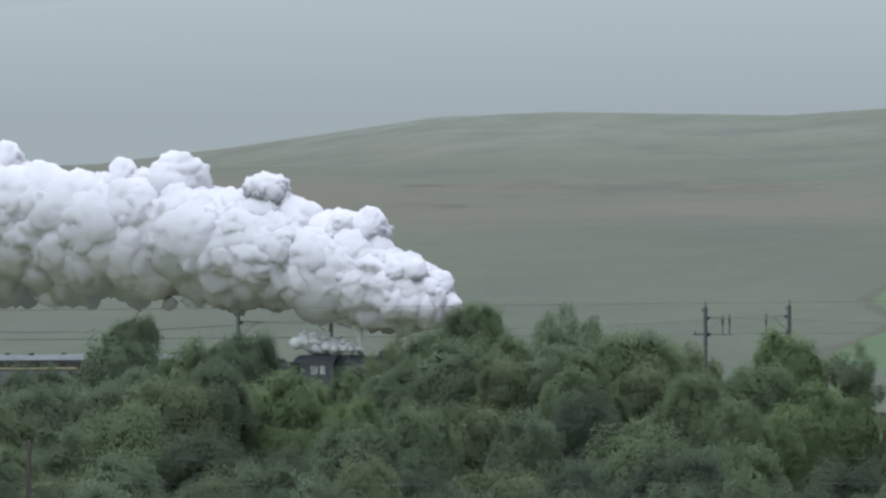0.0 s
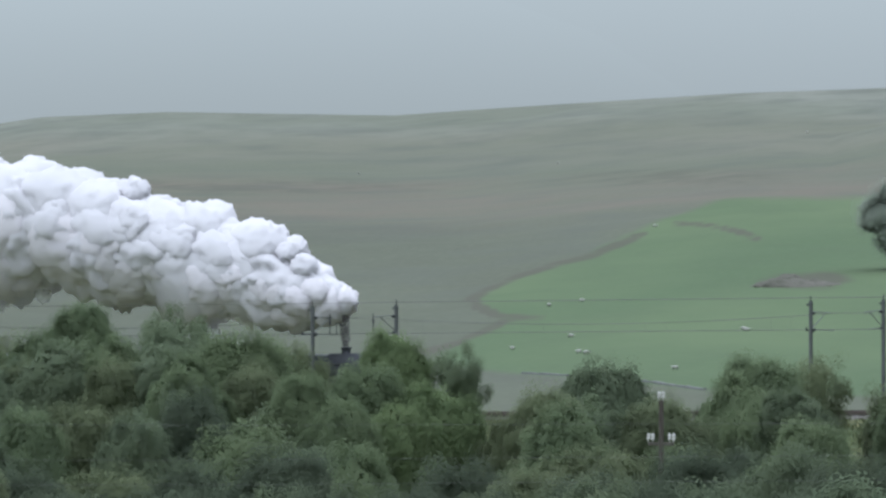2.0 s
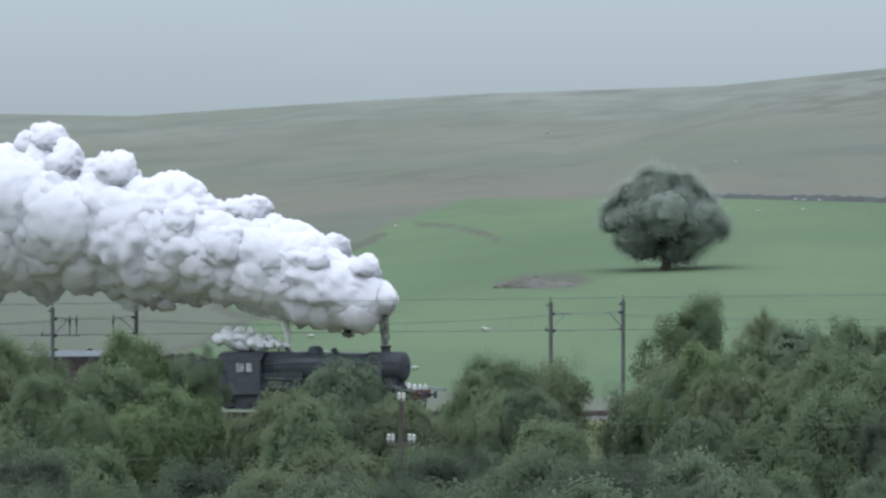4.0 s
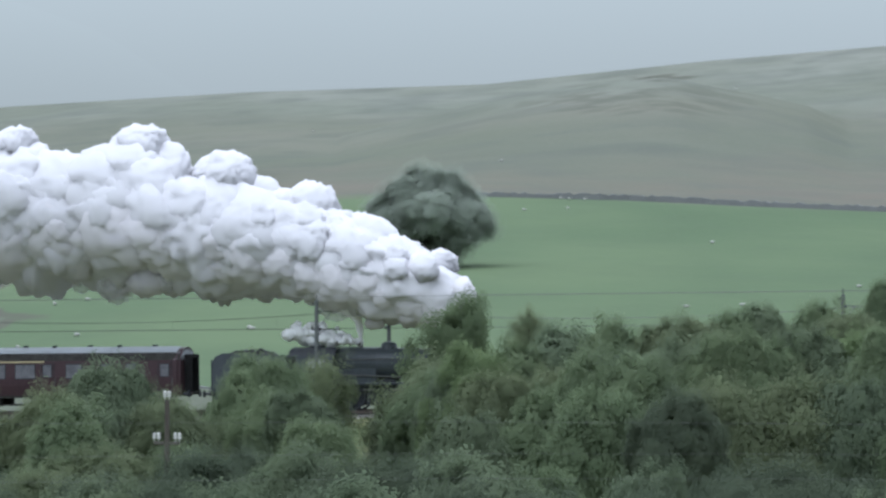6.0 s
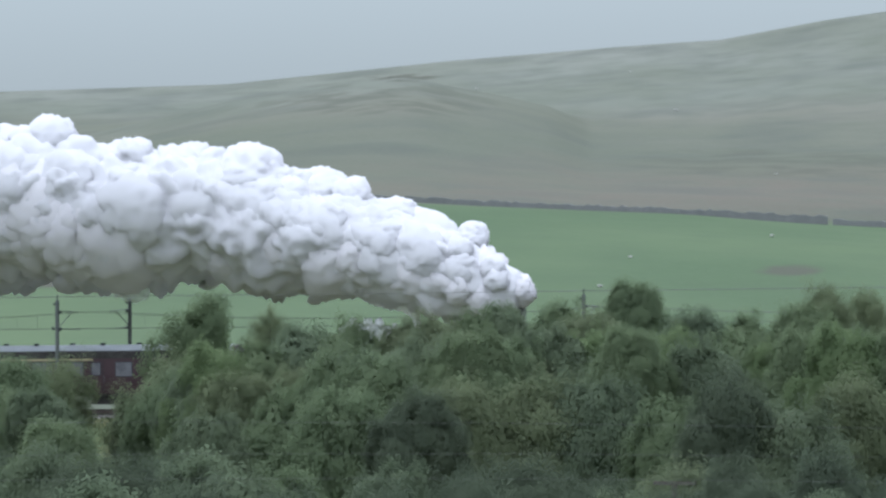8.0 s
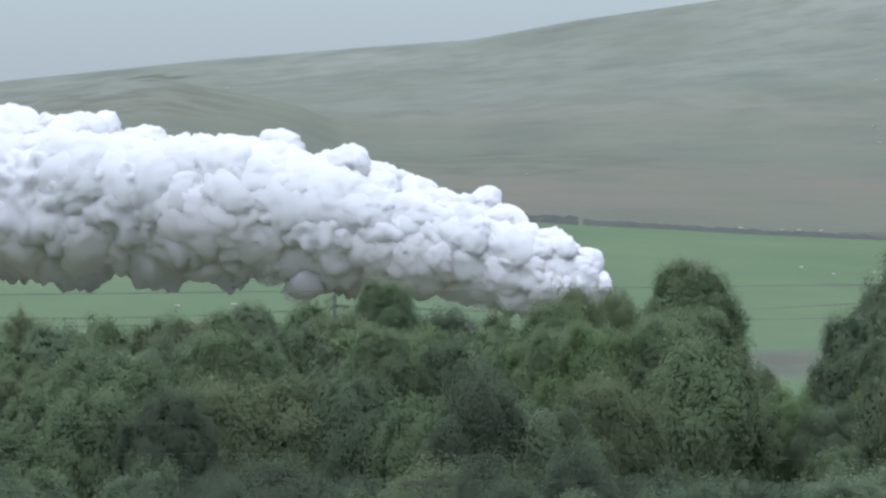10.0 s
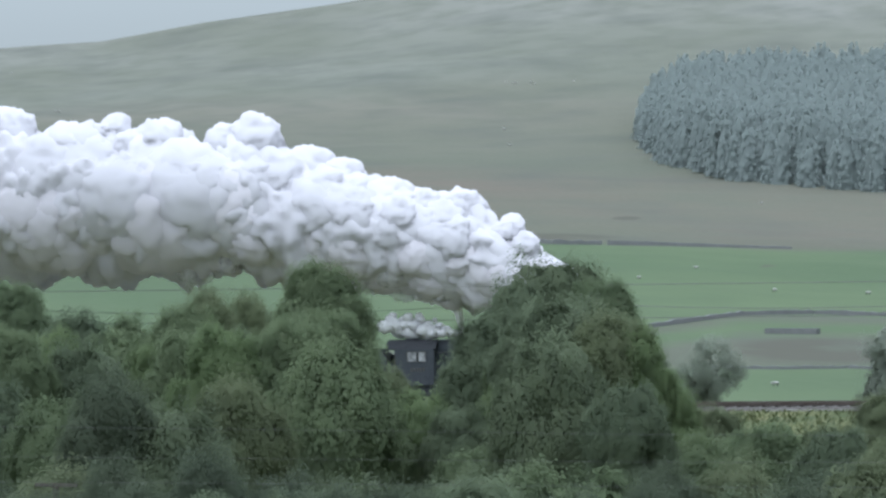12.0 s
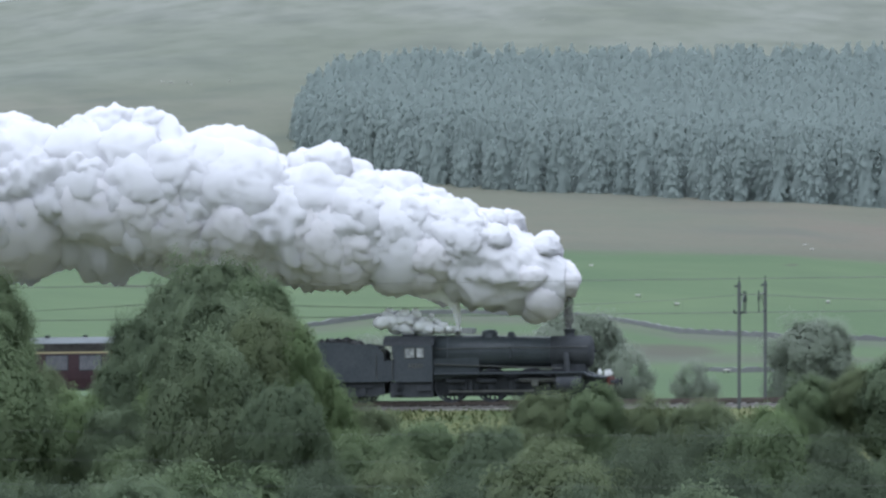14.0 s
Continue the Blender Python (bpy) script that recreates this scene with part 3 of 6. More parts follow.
    me.loops.add(len(index))
    me.loops.foreach_set("vertex_index", index.astype(np.int32))
    me.polygons.add(n)
    me.polygons.foreach_set("loop_start", start.astype(np.int32))
    me.update(calc_edges=True)
    soft = np.concatenate(soft).reshape(-1, 3)
    me.normals_split_custom_set_from_vertices((soft / np.linalg.norm(soft, axis=1)[:, None]).tolist())
    me.materials.append(mat)
    return me


def trunk_mesh(seed):
    """A bole from z=-1 up to 0, with a flared foot."""
    rng = random.Random(seed)
    bm = bmesh.new()
    bend = [rng.uniform(-0.25, 0.25) for _ in range(2)]
    tube(bm, [(bend[0] * t * (1 + t) , bend[1] * t * (1 + t), t) for t in (-1.0, -0.95, -0.7, -0.4, 0.0)], 0.10, 0.055, 9)
    me = bpy.data.meshes.new("trunk")
    finish(bm).to_mesh(me)
    bm.free()
    me.materials.append(BARK)
    return me


def limb_mesh(seed, limbs=8):
    """Forking limbs inside the crown, in crown units."""
    rng = random.Random(seed)
    bm = bmesh.new()
    tube(bm, [(0, 0, -1.05), (0.03, 0.02, -0.5), (0.0, 0.05, 0.1), (0.05, 0.0, 0.5)], 0.07, 0.02, 8)
    for i in range(limbs):
        a = 2 * math.pi * i / limbs + rng.uniform(-0.4, 0.4)
        base = Vector((0, 0, rng.uniform(-0.8, 0.0)))
        r = rng.uniform(0.4, 0.7)
        tip = base + Vector((math.cos(a) * r, math.sin(a) * r, rng.uniform(0.2, 0.5)))
        midp = base.lerp(tip, 0.5) + Vector((0, 0, -0.05))
        tube(bm, [base, midp, tip], 0.035, 0.010, 6)
        for s in (-1, 1):
            tube(bm, [midp, midp + Vector((math.cos(a + s * 0.7) * r * 0.45, math.sin(a + s * 0.7) * r * 0.45, rng.uniform(0.1, 0.3)))], 0.018, 0.006, 5)
    me = bpy.data.meshes.new("limbs")
    finish(bm).to_mesh(me)
    bm.free()
    me.materials.append(BARK)
    return me


CROWNS = [crown_mesh("crown", 11 + i, LEAF[k], lobes=lo, clumps=cl, per=pe, gap=g, spread=sp) for i, (k, lo, cl, pe, g, sp) in enumerate((
    (0, 11, 250, 280, 0.0, 0.5), (1, 9, 250, 280, 0.0, 0.45), (2, 11, 250, 280, 0.0, 0.5), (3, 12, 250, 280, 0.0, 0.52),
    (0, 12, 150, 230, 0.7, 0.62), (2, 8, 95, 220, 0.9, 0.62), (3, 11, 130, 220, 0.7, 0.62), (0, 10, 230, 260, 0.0, 0.5),
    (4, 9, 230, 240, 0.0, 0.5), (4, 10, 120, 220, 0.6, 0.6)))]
OAK_MASSES = ((0, 0, 0.05, 0.52), (-0.12, 0, 0.50, 0.36), (0.22, 0.1, 0.50, 0.32), (-0.34, -0.1, 0.36, 0.30), (0.42, 0, 0.28, 0.30), (-0.62, 0.1, 0.12, 0.26), (-0.66, 0, -0.10, 0.18), (0.62, -0.1, 0.05, 0.26),
              (0.74, 0, -0.18, 0.18), (-0.26, 0, -0.42, 0.34), (0.22, 0.1, -0.46, 0.34), (0.42, -0.2, -0.30, 0.30), (-0.1, 0.5, 0.15, 0.42), (0.1, -0.5, 0.12, 0.42), (-0.45, 0.35, 0.1, 0.30), (0.4, 0.4, 0.15, 0.32),
              (-0.40, -0.4, -0.08, 0.28), (0.38, -0.42, 0.02, 0.28))
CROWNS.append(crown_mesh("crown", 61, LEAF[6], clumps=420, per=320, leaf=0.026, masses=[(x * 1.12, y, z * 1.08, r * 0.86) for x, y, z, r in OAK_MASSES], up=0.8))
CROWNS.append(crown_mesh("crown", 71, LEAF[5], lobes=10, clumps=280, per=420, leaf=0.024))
DOME = [(0, 0, 0.1, 0.62)] + [(0.55 * math.cos(k * 0.79), 0.55 * math.sin(k * 0.79), 0.12 + 0.12 * (k % 3 - 1), 0.36) for k in range(8)] + [(0.3 * math.cos(k * 1.6 + 0.4), 0.3 * math.sin(k * 1.6 + 0.4), 0.52, 0.32) for k in range(4)] + [(0.5 * math.cos(k * 1.05), 0.5 * math.sin(k * 1.05), -0.45, 0.40) for k in range(6)]
CROWNS.append(crown_mesh("crown", 81, LEAF[2], clumps=330, per=260, leaf=0.032, masses=DOME))
CROWNS.append(crown_mesh("crown", 82, LEAF[0], clumps=330, per=260, leaf=0.032, masses=[(x * 0.95 + 0.06, -y, z + 0.1 * x, r) for x, y, z, r in DOME]))
TRUNKS = [trunk_mesh(40 + i) for i in range(4)]
BRANCHES = [limb_mesh(50 + i) for i in range(4)]
rng_trees = random.Random(5)


def tree(name, base, top, half, crown, label, category, group, low=0.35, depth=1.0, tall=1.15):
    """A tree from its foot at base up to height top, half as wide as given; low: where the crown begins, as a share of the height."""
    h = top - base.z
    ch = min(h * (1 - low) / 2, half * tall)
    root = tagged(new(name), label, category, group)
    root.location = base
    turn = rng_trees.uniform(-25, 25)
    c = new("crown", CROWNS[crown])
    g = new("limbs", BRANCHES[rng_trees.randrange(4)])
    t = new("trunk", TRUNKS[rng_trees.randrange(4)])
    for o in (c, g, t):
        o.parent = root
        o.rotation_euler = (0, 0, radians(turn + (rng_trees.choice((0, 90, 180, 270)) if o is c else 0)))
        o.location = (0, 0, h - ch)
    c.scale = (half * 1.02, half * 1.02 * depth, ch * 1.02)
    g.scale = (half * 0.9, half * 0.9, ch * 0.9)
    bole = max(h - 1.85 * ch, 0.3)
    t.location = (0, 0, bole)
    t.scale = (max(half, 1.2), max(half, 1.2), bole)
    return root


def planted(b, elev, half, y, crown, low=0.3, kind="tree", label="", group="trackside trees", tall=1.15):
    """A tree at a bearing whose top stands at a height angle; half its width in the same steps."""
    foot = spot(b, y)
    top = sight(b, elev, y).z
    scale = math.hypot(foot.x, foot.y) / STEP
    return tree(kind, foot + Vector((0, 0, -0.15)), top, half * scale, crown, label, kind, group, low, tall=tall)


GREEN_LABEL = "leafy green deciduous tree in the lineside belt"
BUSH_LABEL = "rounded bright green bush below the railway"
DARK_LABEL = "dark green tree with dense summer leaves"
THIN_LABEL = "open-crowned tree with gaps between its limbs"
# bearing, top, half width, distance, crown, where the crown begins
for b, e, hw, y, cr, low in (
        (-60, 640, 110, 330, 0, .2), (100, 655, 95, 330, 2, .2), (228, 562, 50, 345, 2, .35), (215, 612, 100, 335, 12, .25), (330, 612, 90, 335, 0, .2),
        (415, 592, 75, 335, 2, .25), (520, 668, 90, 322, 1, .2), (625, 655, 80, 325, 0, .2), (700, 596, 60, 338, 6, .25), (760, 592, 75, 335, 0, .2),
        (838, 543, 72, 335, 13, .25), (905, 602, 90, 325, 0, .2), (985, 541, 62, 342, 5, .4), (1045, 560, 28, 342, 5, .4), (1010, 592, 120, 325, 2, .2),
        (1130, 597, 120, 322, 13, .2), (1225, 606, 60, 335, 6, .3), (1382, 592, 72, 346, 1, .3), (1340, 655, 100, 318, 13, .15), (1505, 610, 60, 348, 5, .35),
        (1460, 690, 90, 318, 1, .1), (1640, 695, 90, 318, 3, .1), (1762, 653, 110, 325, 12, .2), (1690, 720, 110, 300, 0, .1), (1880, 710, 90, 310, 3, .1),
        (2040, 640, 115, 330, 13, .2), (2130, 632, 70, 335, 6, .25), (1985, 665, 80, 325, 0, .2), (2366, 524, 78, 338, 4, .2), (2330, 640, 110, 325, 3, .15),
        (2504, 549, 40, 345, 6, .35), (2480, 610, 80, 330, 0, .2), (2570, 585, 90, 332, 2, .2), (2670, 572, 90, 332, 0, .2), (2775, 566, 80, 332, 3, .2),
        (2860, 556, 70, 334, 0, .2), (2920, 545, 60, 336, 2, .25), (3013, 540, 80, 332, 0, .2), (3150, 505, 76, 335, 13, .25), (3085, 560, 90, 325, 3, .2),
        (3243, 558, 85, 330, 2, .2), (3330, 562, 80, 330, 0, .2), (3440, 545, 80, 332, 7, .2), (3490, 503, 55, 338, 6, .3), (3562, 512, 55, 342, 6, .35),
        (3550, 590, 90, 322, 2, .2), (3692, 470, 92, 334, 13, .2), (3640, 560, 70, 328, 7, .2), (3780, 655, 80, 322, 3, .1), (3860, 700, 80, 318, 1, .1),
        (4105, 466, 122, 332, 12, .1), (4050, 505, 90, 330, 12, .12), (4185, 500, 90, 330, 13, .12), (4005, 560, 90, 328, 2, .12), (4215, 570, 90, 328, 2, .12), (4110, 545, 130, 325, 2, .1), (3985, 640, 90, 322, 2, .1), (4280, 665, 62, 318, 0, .1)):
    lab = {0: GREEN_LABEL, 1: "bright green broad-leaved tree on the bank", 2: DARK_LABEL, 3: "dull olive-green tree in the belt", 4: THIN_LABEL, 5: THIN_LABEL, 6: "thin light-leaved tree beside the line", 7: GREEN_LABEL, 12: "dark green tree with a full rounded crown", 13: "green tree with a full rounded crown"}[cr]
    planted(b, e, hw, y, cr, low, "tree", lab, tall=1.55 if cr in (4, 6) else 1.4)

# the belt behind fills in under the tall crowns
CANOPY_B = [-100, 100, 215, 330, 415, 520, 625, 700, 838, 905, 1010, 1130, 1225, 1270, 1340, 1460, 1560, 1640, 1762, 1860, 1985, 2040, 2130, 2200, 2250, 2300, 2366, 2480, 2570, 2700,
            2920, 3013, 3150, 3243, 3440, 3562, 3692, 3790, 3860, 3930, 3985, 4060, 4150, 4235, 4290, 4340, 4430, 5080, 5160, 5300]
CANOPY_E = [640, 655, 610, 612, 595, 668, 655, 600, 550, 600, 575, 600, 610, 660, 655, 690, 720, 700, 655, 690, 665, 645, 635, 690, 735, 700, 560, 600, 585, 572,
            548, 545, 520, 560, 550, 530, 490, 640, 710, 660, 600, 510, 470, 520, 600, 690, 748, 735, 670, 640]
rng_fill = random.Random(31)
for lift in ((40, 75, 60), (95, 140, 75)):
    b = -90
    while b < 4340:
        e = float(np.interp(b, CANOPY_B, CANOPY_E)) + rng_fill.uniform(lift[0], lift[1])
        if e < 730:
            planted(b, e, rng_fill.uniform(65, 105), rng_fill.uniform(308, 326), rng_fill.choice((0, 12, 1, 2, 13, 3, 7)), 0.1, "tree", "leafy green tree within the dense belt", "belt trees", rng_fill.uniform(1.2, 1.7))
        b += rng_fill.uniform(0.75, 1.25) * lift[2]

# the lower rows in front, nearer the camera
rng_low = random.Random(9)
b = -120
while b < 5400:
    open_line = b > 4350
    e = rng_low.uniform(755, 790) if open_line else float(np.interp(b, CANOPY_B, CANOPY_E)) + rng_low.uniform(110, 190)
    if open_line or e < 830:
        planted(b, min(e, 800), rng_low.uniform(80, 125), rng_low.uniform(290, 308), rng_low.choice((13, 11, 3, 12, 7, 11)), 0.05, "tree", "leafy young tree in the thicket below the line", "thicket trees", rng_low.uniform(1.3, 1.9))
    b += rng_low.uniform(95, 150)
b = -160
while b < 5450:
    planted(b, rng_low.uniform(800, 860), rng_low.uniform(85, 150), rng_low.uniform(255, 275), rng_low.choice((0, 11, 3, 2, 11, 11)), 0.05, "bush", "dense bush at the foot of the thicket", "thicket bushes", rng_low.uniform(1.5, 2.2))
    b += rng_low.uniform(100, 170)
b = -160
while b < 5450:
    planted(b, rng_low.uniform(862, 890), rng_low.uniform(95, 150), rng_low.uniform(228, 245), rng_low.choice((2, 11, 11, 11)), 0.05, "bush", "dense bush at the foot of the thicket", "thicket bushes", rng_low.uniform(1.2, 1.8))
    b += rng_low.uniform(110, 160)

# bushes in front of the open stretch of line
for b, e, hw, y, cr in ((4379, 722, 70, 325, 3), (4500, 757, 80, 322, 1), (4610, 752, 70, 322, 3), (4690, 697, 75, 326, 3), (4790, 682, 75, 326, 0), (4880, 700, 70, 326, 6),
                        (4990, 712, 80, 322, 3), (5090, 725, 70, 322, 1), (5165, 668, 70, 328, 0), (5240, 652, 60, 328, 3), (5330, 635, 80, 326, 2)):
    planted(b, e, hw, y, cr, 0.1, "bush", BUSH_LABEL if cr == 1 else "straggly lineside bush with olive leaves", "lineside bushes")

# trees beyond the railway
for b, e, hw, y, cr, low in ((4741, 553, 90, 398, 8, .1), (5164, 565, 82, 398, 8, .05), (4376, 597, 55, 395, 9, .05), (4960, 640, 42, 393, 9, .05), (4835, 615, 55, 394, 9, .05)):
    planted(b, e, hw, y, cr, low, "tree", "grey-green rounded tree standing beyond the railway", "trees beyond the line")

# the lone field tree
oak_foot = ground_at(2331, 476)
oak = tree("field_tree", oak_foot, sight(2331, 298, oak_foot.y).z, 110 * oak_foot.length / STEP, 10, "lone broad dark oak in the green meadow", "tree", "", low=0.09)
oak.children[0].rotation_euler = (0, 0, radians(18))



def lineside_grass():
    """Rough tufts of seeding grass along the near shoulder of the line."""
    rng = np.random.default_rng(77)
    n = 14000
    x, y = rng.uniform(-205, -15, n), rng.uniform(356.0, 367.0, n)
    z = land_z(x, y)
    h = rng.uniform(0.08, 0.32, n) * np.where(y > 365.5, 0.6, 1.0)
    a = rng.uniform(0, math.pi, n)
    lean = rng.normal(size=(n, 2)) * 0.12
    w = rng.uniform(0.03, 0.10, n)
    u = np.stack([np.cos(a) * w, np.sin(a) * w, np.zeros(n)], 1)
    p = np.stack([x, y, z - 0.03], 1)
    t = p + np.stack([lean[:, 0], lean[:, 1], h], 1)
    q = np.stack([p - u, p + u, t + u * 0.6, t - u * 0.6], 1)
    me = bpy.data.meshes.new("lineside_grass")
    me.from_pydata(q.reshape(-1, 3).tolist(), [], np.arange(n * 4).reshape(-1, 4).tolist())
    ob = link_data("lineside_grass", me, STRAW)
    tagged(ob, "rough yellow-green grass along the railway bank", "grass", kind="stuff")


lineside_grass()
# ---- on the hillside: plantation, stone walls, sheep ----
def build_plantation():
    """A dense block of tall conifers on the hill: each a blunt ragged spire, grown into its neighbours."""
    rng = np.random.default_rng(12)
    base_b, base_e = [4255, 4275, 4310, 4430, 4730, 5300, 5700], [235, 262, 288, 318, 343, 366, 378]
    back_e = [215, 205, 190, 178, 176, 172, 172]
    verts, faces, normals = [], [], []
    sides, levels = 6, 7
    turn = np.arange(sides) * 2 * math.pi / sides
    b = 4258.0
    while b < 5650:
        e = float(np.interp(b, base_b, base_e)) + rng.uniform(-5, 3)
        e1 = float(np.interp(b, base_b, back_e))
        k = 0
        while e > e1:
            p = np.array(ground_at(b + rng.uniform(-13, 13), e)[:])
            h = (rng.uniform(15.0, 16.1) + 0.7 * noise.noise((b * 0.02, e * 0.05, 0.0))) * min(1.0, 0.55 + (b - 4255) / 160)
            r = rng.uniform(1.6, 2.9)
            if k < 3:
                h *= rng.uniform(0.55, 1.0)
            first = len(verts)
            for j in range(levels):
                t = j / levels
                q = r * (1 - t) ** 0.48 * rng.uniform(0.75, 1.15, sides)
                a = turn + 0.35 * j
                verts.extend(map(tuple, np.stack([np.cos(a) * q, np.sin(a) * q, np.full(sides, h * t)], 1) + p))
                normals.extend(map(tuple, np.stack([0.3 * np.cos(a), 0.2 * np.sin(a) - 0.45, np.full(sides, 0.7)], 1) + 0.03 * rng.normal(size=(sides, 3))))
            verts.append(tuple(p + np.array([0, 0, h * 0.97])))
            normals.append((0.0, -0.3, 0.9))
            for j in range(levels - 1):
                o = first + j * sides
                for i in range(sides):
                    faces.append((o + i, o + (i + 1) % sides, o + sides + (i + 1) % sides, o + sides + i))
            o = first + (levels - 1) * sides
            for i in range(sides):
                faces.append((o + i, o + (i + 1) % sides, first + levels * sides))
            # ragged sprays over the spire
            n = 150 if k < 3 else 64 if k < 7 else 26
            t = rng.random(n) * 0.99
            a = rng.uniform(0, 2 * math.pi, n)
            rr = r * (1 - t) ** 0.48 * rng.uniform(0.8, 1.25, n) + 0.12
            c = np.stack([np.cos(a) * rr, np.sin(a) * rr, h * t], 1) + p
            soft = np.stack([0.3 * np.cos(a), 0.2 * np.sin(a) - 0.45, np.full(n, 0.7)], 1) + 0.03 * rng.normal(size=(n, 3))
            nrm = np.stack([np.cos(a), np.sin(a), np.full(n, 0.35)], 1) + 0.15 * rng.normal(size=(n, 3))
            nrm /= np.linalg.norm(nrm, axis=1)[:, None]
            u = np.stack([-np.sin(a), np.cos(a), np.zeros(n)], 1)
            v = np.cross(nrm, u)
            s = rng.uniform(0.25, 0.55, n)[:, None]
            for quad, way in zip(np.stack([c - u * s, c - v * s * 1.4, c + u * s, c + v * s * 1.4], 1), soft):
                o = len(verts)
                verts.extend(map(tuple, quad))
                normals.extend([tuple(way)] * 4)
                faces.append((o, o + 1, o + 2, o + 3))
            e -= rng.uniform(3, 6) if k < 6 else rng.uniform(8, 13)
            k += 1
        b += rng.uniform(5.5, 8.5)
    me = bpy.data.meshes.new("conifer_plantation")
    me.from_pydata(verts, [], faces)
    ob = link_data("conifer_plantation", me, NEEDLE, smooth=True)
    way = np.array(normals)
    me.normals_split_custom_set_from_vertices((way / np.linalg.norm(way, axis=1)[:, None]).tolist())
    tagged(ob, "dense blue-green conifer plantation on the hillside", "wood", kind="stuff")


build_plantation()


def dry_wall(name, way, height, label, width=0.55, ragged=0.12, seed=1):
    """A dry stone wall that follows the ground along bearings and height angles."""
    rng = random.Random(seed)
    pts = []
    for (b0, e0), (b1, e1) in zip(way, way[1:]):
        n = max(2, int(abs(b1 - b0) / 9) + int(abs(e1 - e0) / 5))
        for i in range(n):
            t = i / n
            pts.append(ground_at(b0 + (b1 - b0) * t, e0 + (e1 - e0) * t))
    bm = bmesh.new()
    rings = []
    for i, p in enumerate(pts):
        d = (pts[min(i + 1, len(pts) - 1)] - pts[max(0, i - 1)])
        side = Vector((-d.y, d.x, 0)).normalized() * width / 2
        h = height * (1 + ragged * rng.uniform(-1, 1))
        rings.append([bm.verts.new(p + side - Vector((0, 0, 0.8))), bm.verts.new(p + side * 0.7 + Vector((0, 0, h))),
                      bm.verts.new(p - side * 0.7 + Vector((0, 0, h * rng.uniform(0.93, 1.0)))), bm.verts.new(p - side - Vector((0, 0, 0.8)))])
    for a, c in zip(rings, rings[1:]):
        for i in range(3):
            bm.faces.new((a[i], a[i + 1], c[i + 1], c[i]))
    bm.faces.new(rings[0][::-1])
    bm.faces.new(rings[-1])
    tagged(link_mesh(name, finish(bm), STONE), label, "stone wall", "stone walls")


FIELD_WALL = "long grey dry stone wall along the top of the meadow"
dry_wall("stone_wall", [(2400, 349), (2681, 354), (2881, 364), (3231, 379), (3500, 393)], 0.8, FIELD_WALL, ragged=0.3, seed=1)
dry_wall("stone_wall", [(3501, 393), (3771, 410), (3940, 418), (4100, 427), (4195, 429)], 0.42, "low broken stone wall along the top of the meadow", ragged=0.45, seed=7)
dry_wall("stone_wall", [(4196, 429), (4300, 432), (4420, 437), (4530, 441)], 0.5, FIELD_WALL, seed=2)
dry_wall("stone_wall", [(4270, 578), (4330, 570), (4430, 557), (4560, 554), (4700, 558), (4790, 563), (4860, 574), (4930, 588), (5100, 596), (5330, 603)], 0.55,
         "low dark stone wall round the lower pastures", ragged=0.25, seed=3)
dry_wall("stone_wall", [(4380, 650), (4500, 652), (4620, 650), (4740, 654)], 0.3, "low dark stone wall round the lower pastures", ragged=0.3, seed=4)
dry_wall("stone_wall", [(4960, 655), (5040, 658), (5120, 656)], 0.5, "low dark stone wall round the lower pastures", ragged=0.3, seed=6)
dry_wall("stone_wall", [(1620, 662), (1750, 668), (1850, 678), (1950, 692)], 0.22, "dark field wall at the foot of the meadow", ragged=0.25, seed=5)


def sheepfold():
    """A small stone fold in the pasture."""
    p = ground_at(4523, 588)
    bm = bmesh.new()
    w, dp, h = 3.3, 1.8, 0.6
    for x0, x1, y0, y1 in ((-w, w, -dp, -dp + 0.4), (-w, w, dp - 0.4, dp), (-w, -w + 0.4, -dp + 0.4, dp - 0.4), (w - 0.4, w, -dp + 0.4, dp - 0.4)):
        box(bm, x0, x1, y0, y1, -0.3, h, 0.06)
    ob = link_mesh("sheepfold", bm, STONE)
    ob.location = p
    tagged(ob, "small square stone sheepfold in the pasture", "sheepfold")


sheepfold()


def outcrop(b, e, half, high, seed):
    """A low rocky hummock with heather."""
    p = ground_at(b, e)
    rng = random.Random(seed)
    s = p.length / STEP
    bm = bmesh.new()
    g = bmesh.ops.create_icosphere(bm, subdivisions=5, radius=1.0)
    off = Vector((seed * 3.0, 0, 0))
    for v in g["verts"]:
        w = v.co.copy()
        lump = 0.55 + 0.45 * noise.noise(Vector((w.x * 2.2, w.y * 2.0, 0)) + off) + 0.25 * noise.noise(Vector((w.x * 6, w.y * 5, w.z * 4)) - off)
        peak = 0.55 + 0.45 * math.exp(-((w.x + 0.35) / 0.45) ** 2)
        v.co = Vector((w.x * half * s * (1 + 0.12 * noise.noise(w * 3 + off)), w.y * 5.0, max(w.z, -0.2) * high * s * peak * max(lump, 0.1)))
    for i in range(14):
        r = rng.uniform(0.25, 0.55)
        x, y = rng.gauss(-0.15, 0.35) * half * s, rng.uniform(-4.5, -1.5)
        g = bmesh.ops.create_icosphere(bm, subdivisions=2, radius=r)
        for v in g["verts"]:
            k = 1 + 0.4 * noise.noise(v.co * (1.4 / r) + Vector((i * 7.0, 0, 0)))
            v.co = Vector((v.co.x * k * 1.4 + x, v.co.y * k + y, v.co.z * k * 0.7 + 0.15))
    ob = link_mesh("rock_outcrop", bm, MOSSY)
    ob.location = p - Vector((0, 0, 0.35))
    tagged(ob, "low dark rocky hummock with heather and moss", "rock", kind="stuff")


outcrop(2108, 505, 85, 34, 4)
outcrop(2745, 142, 70, 8, 9)


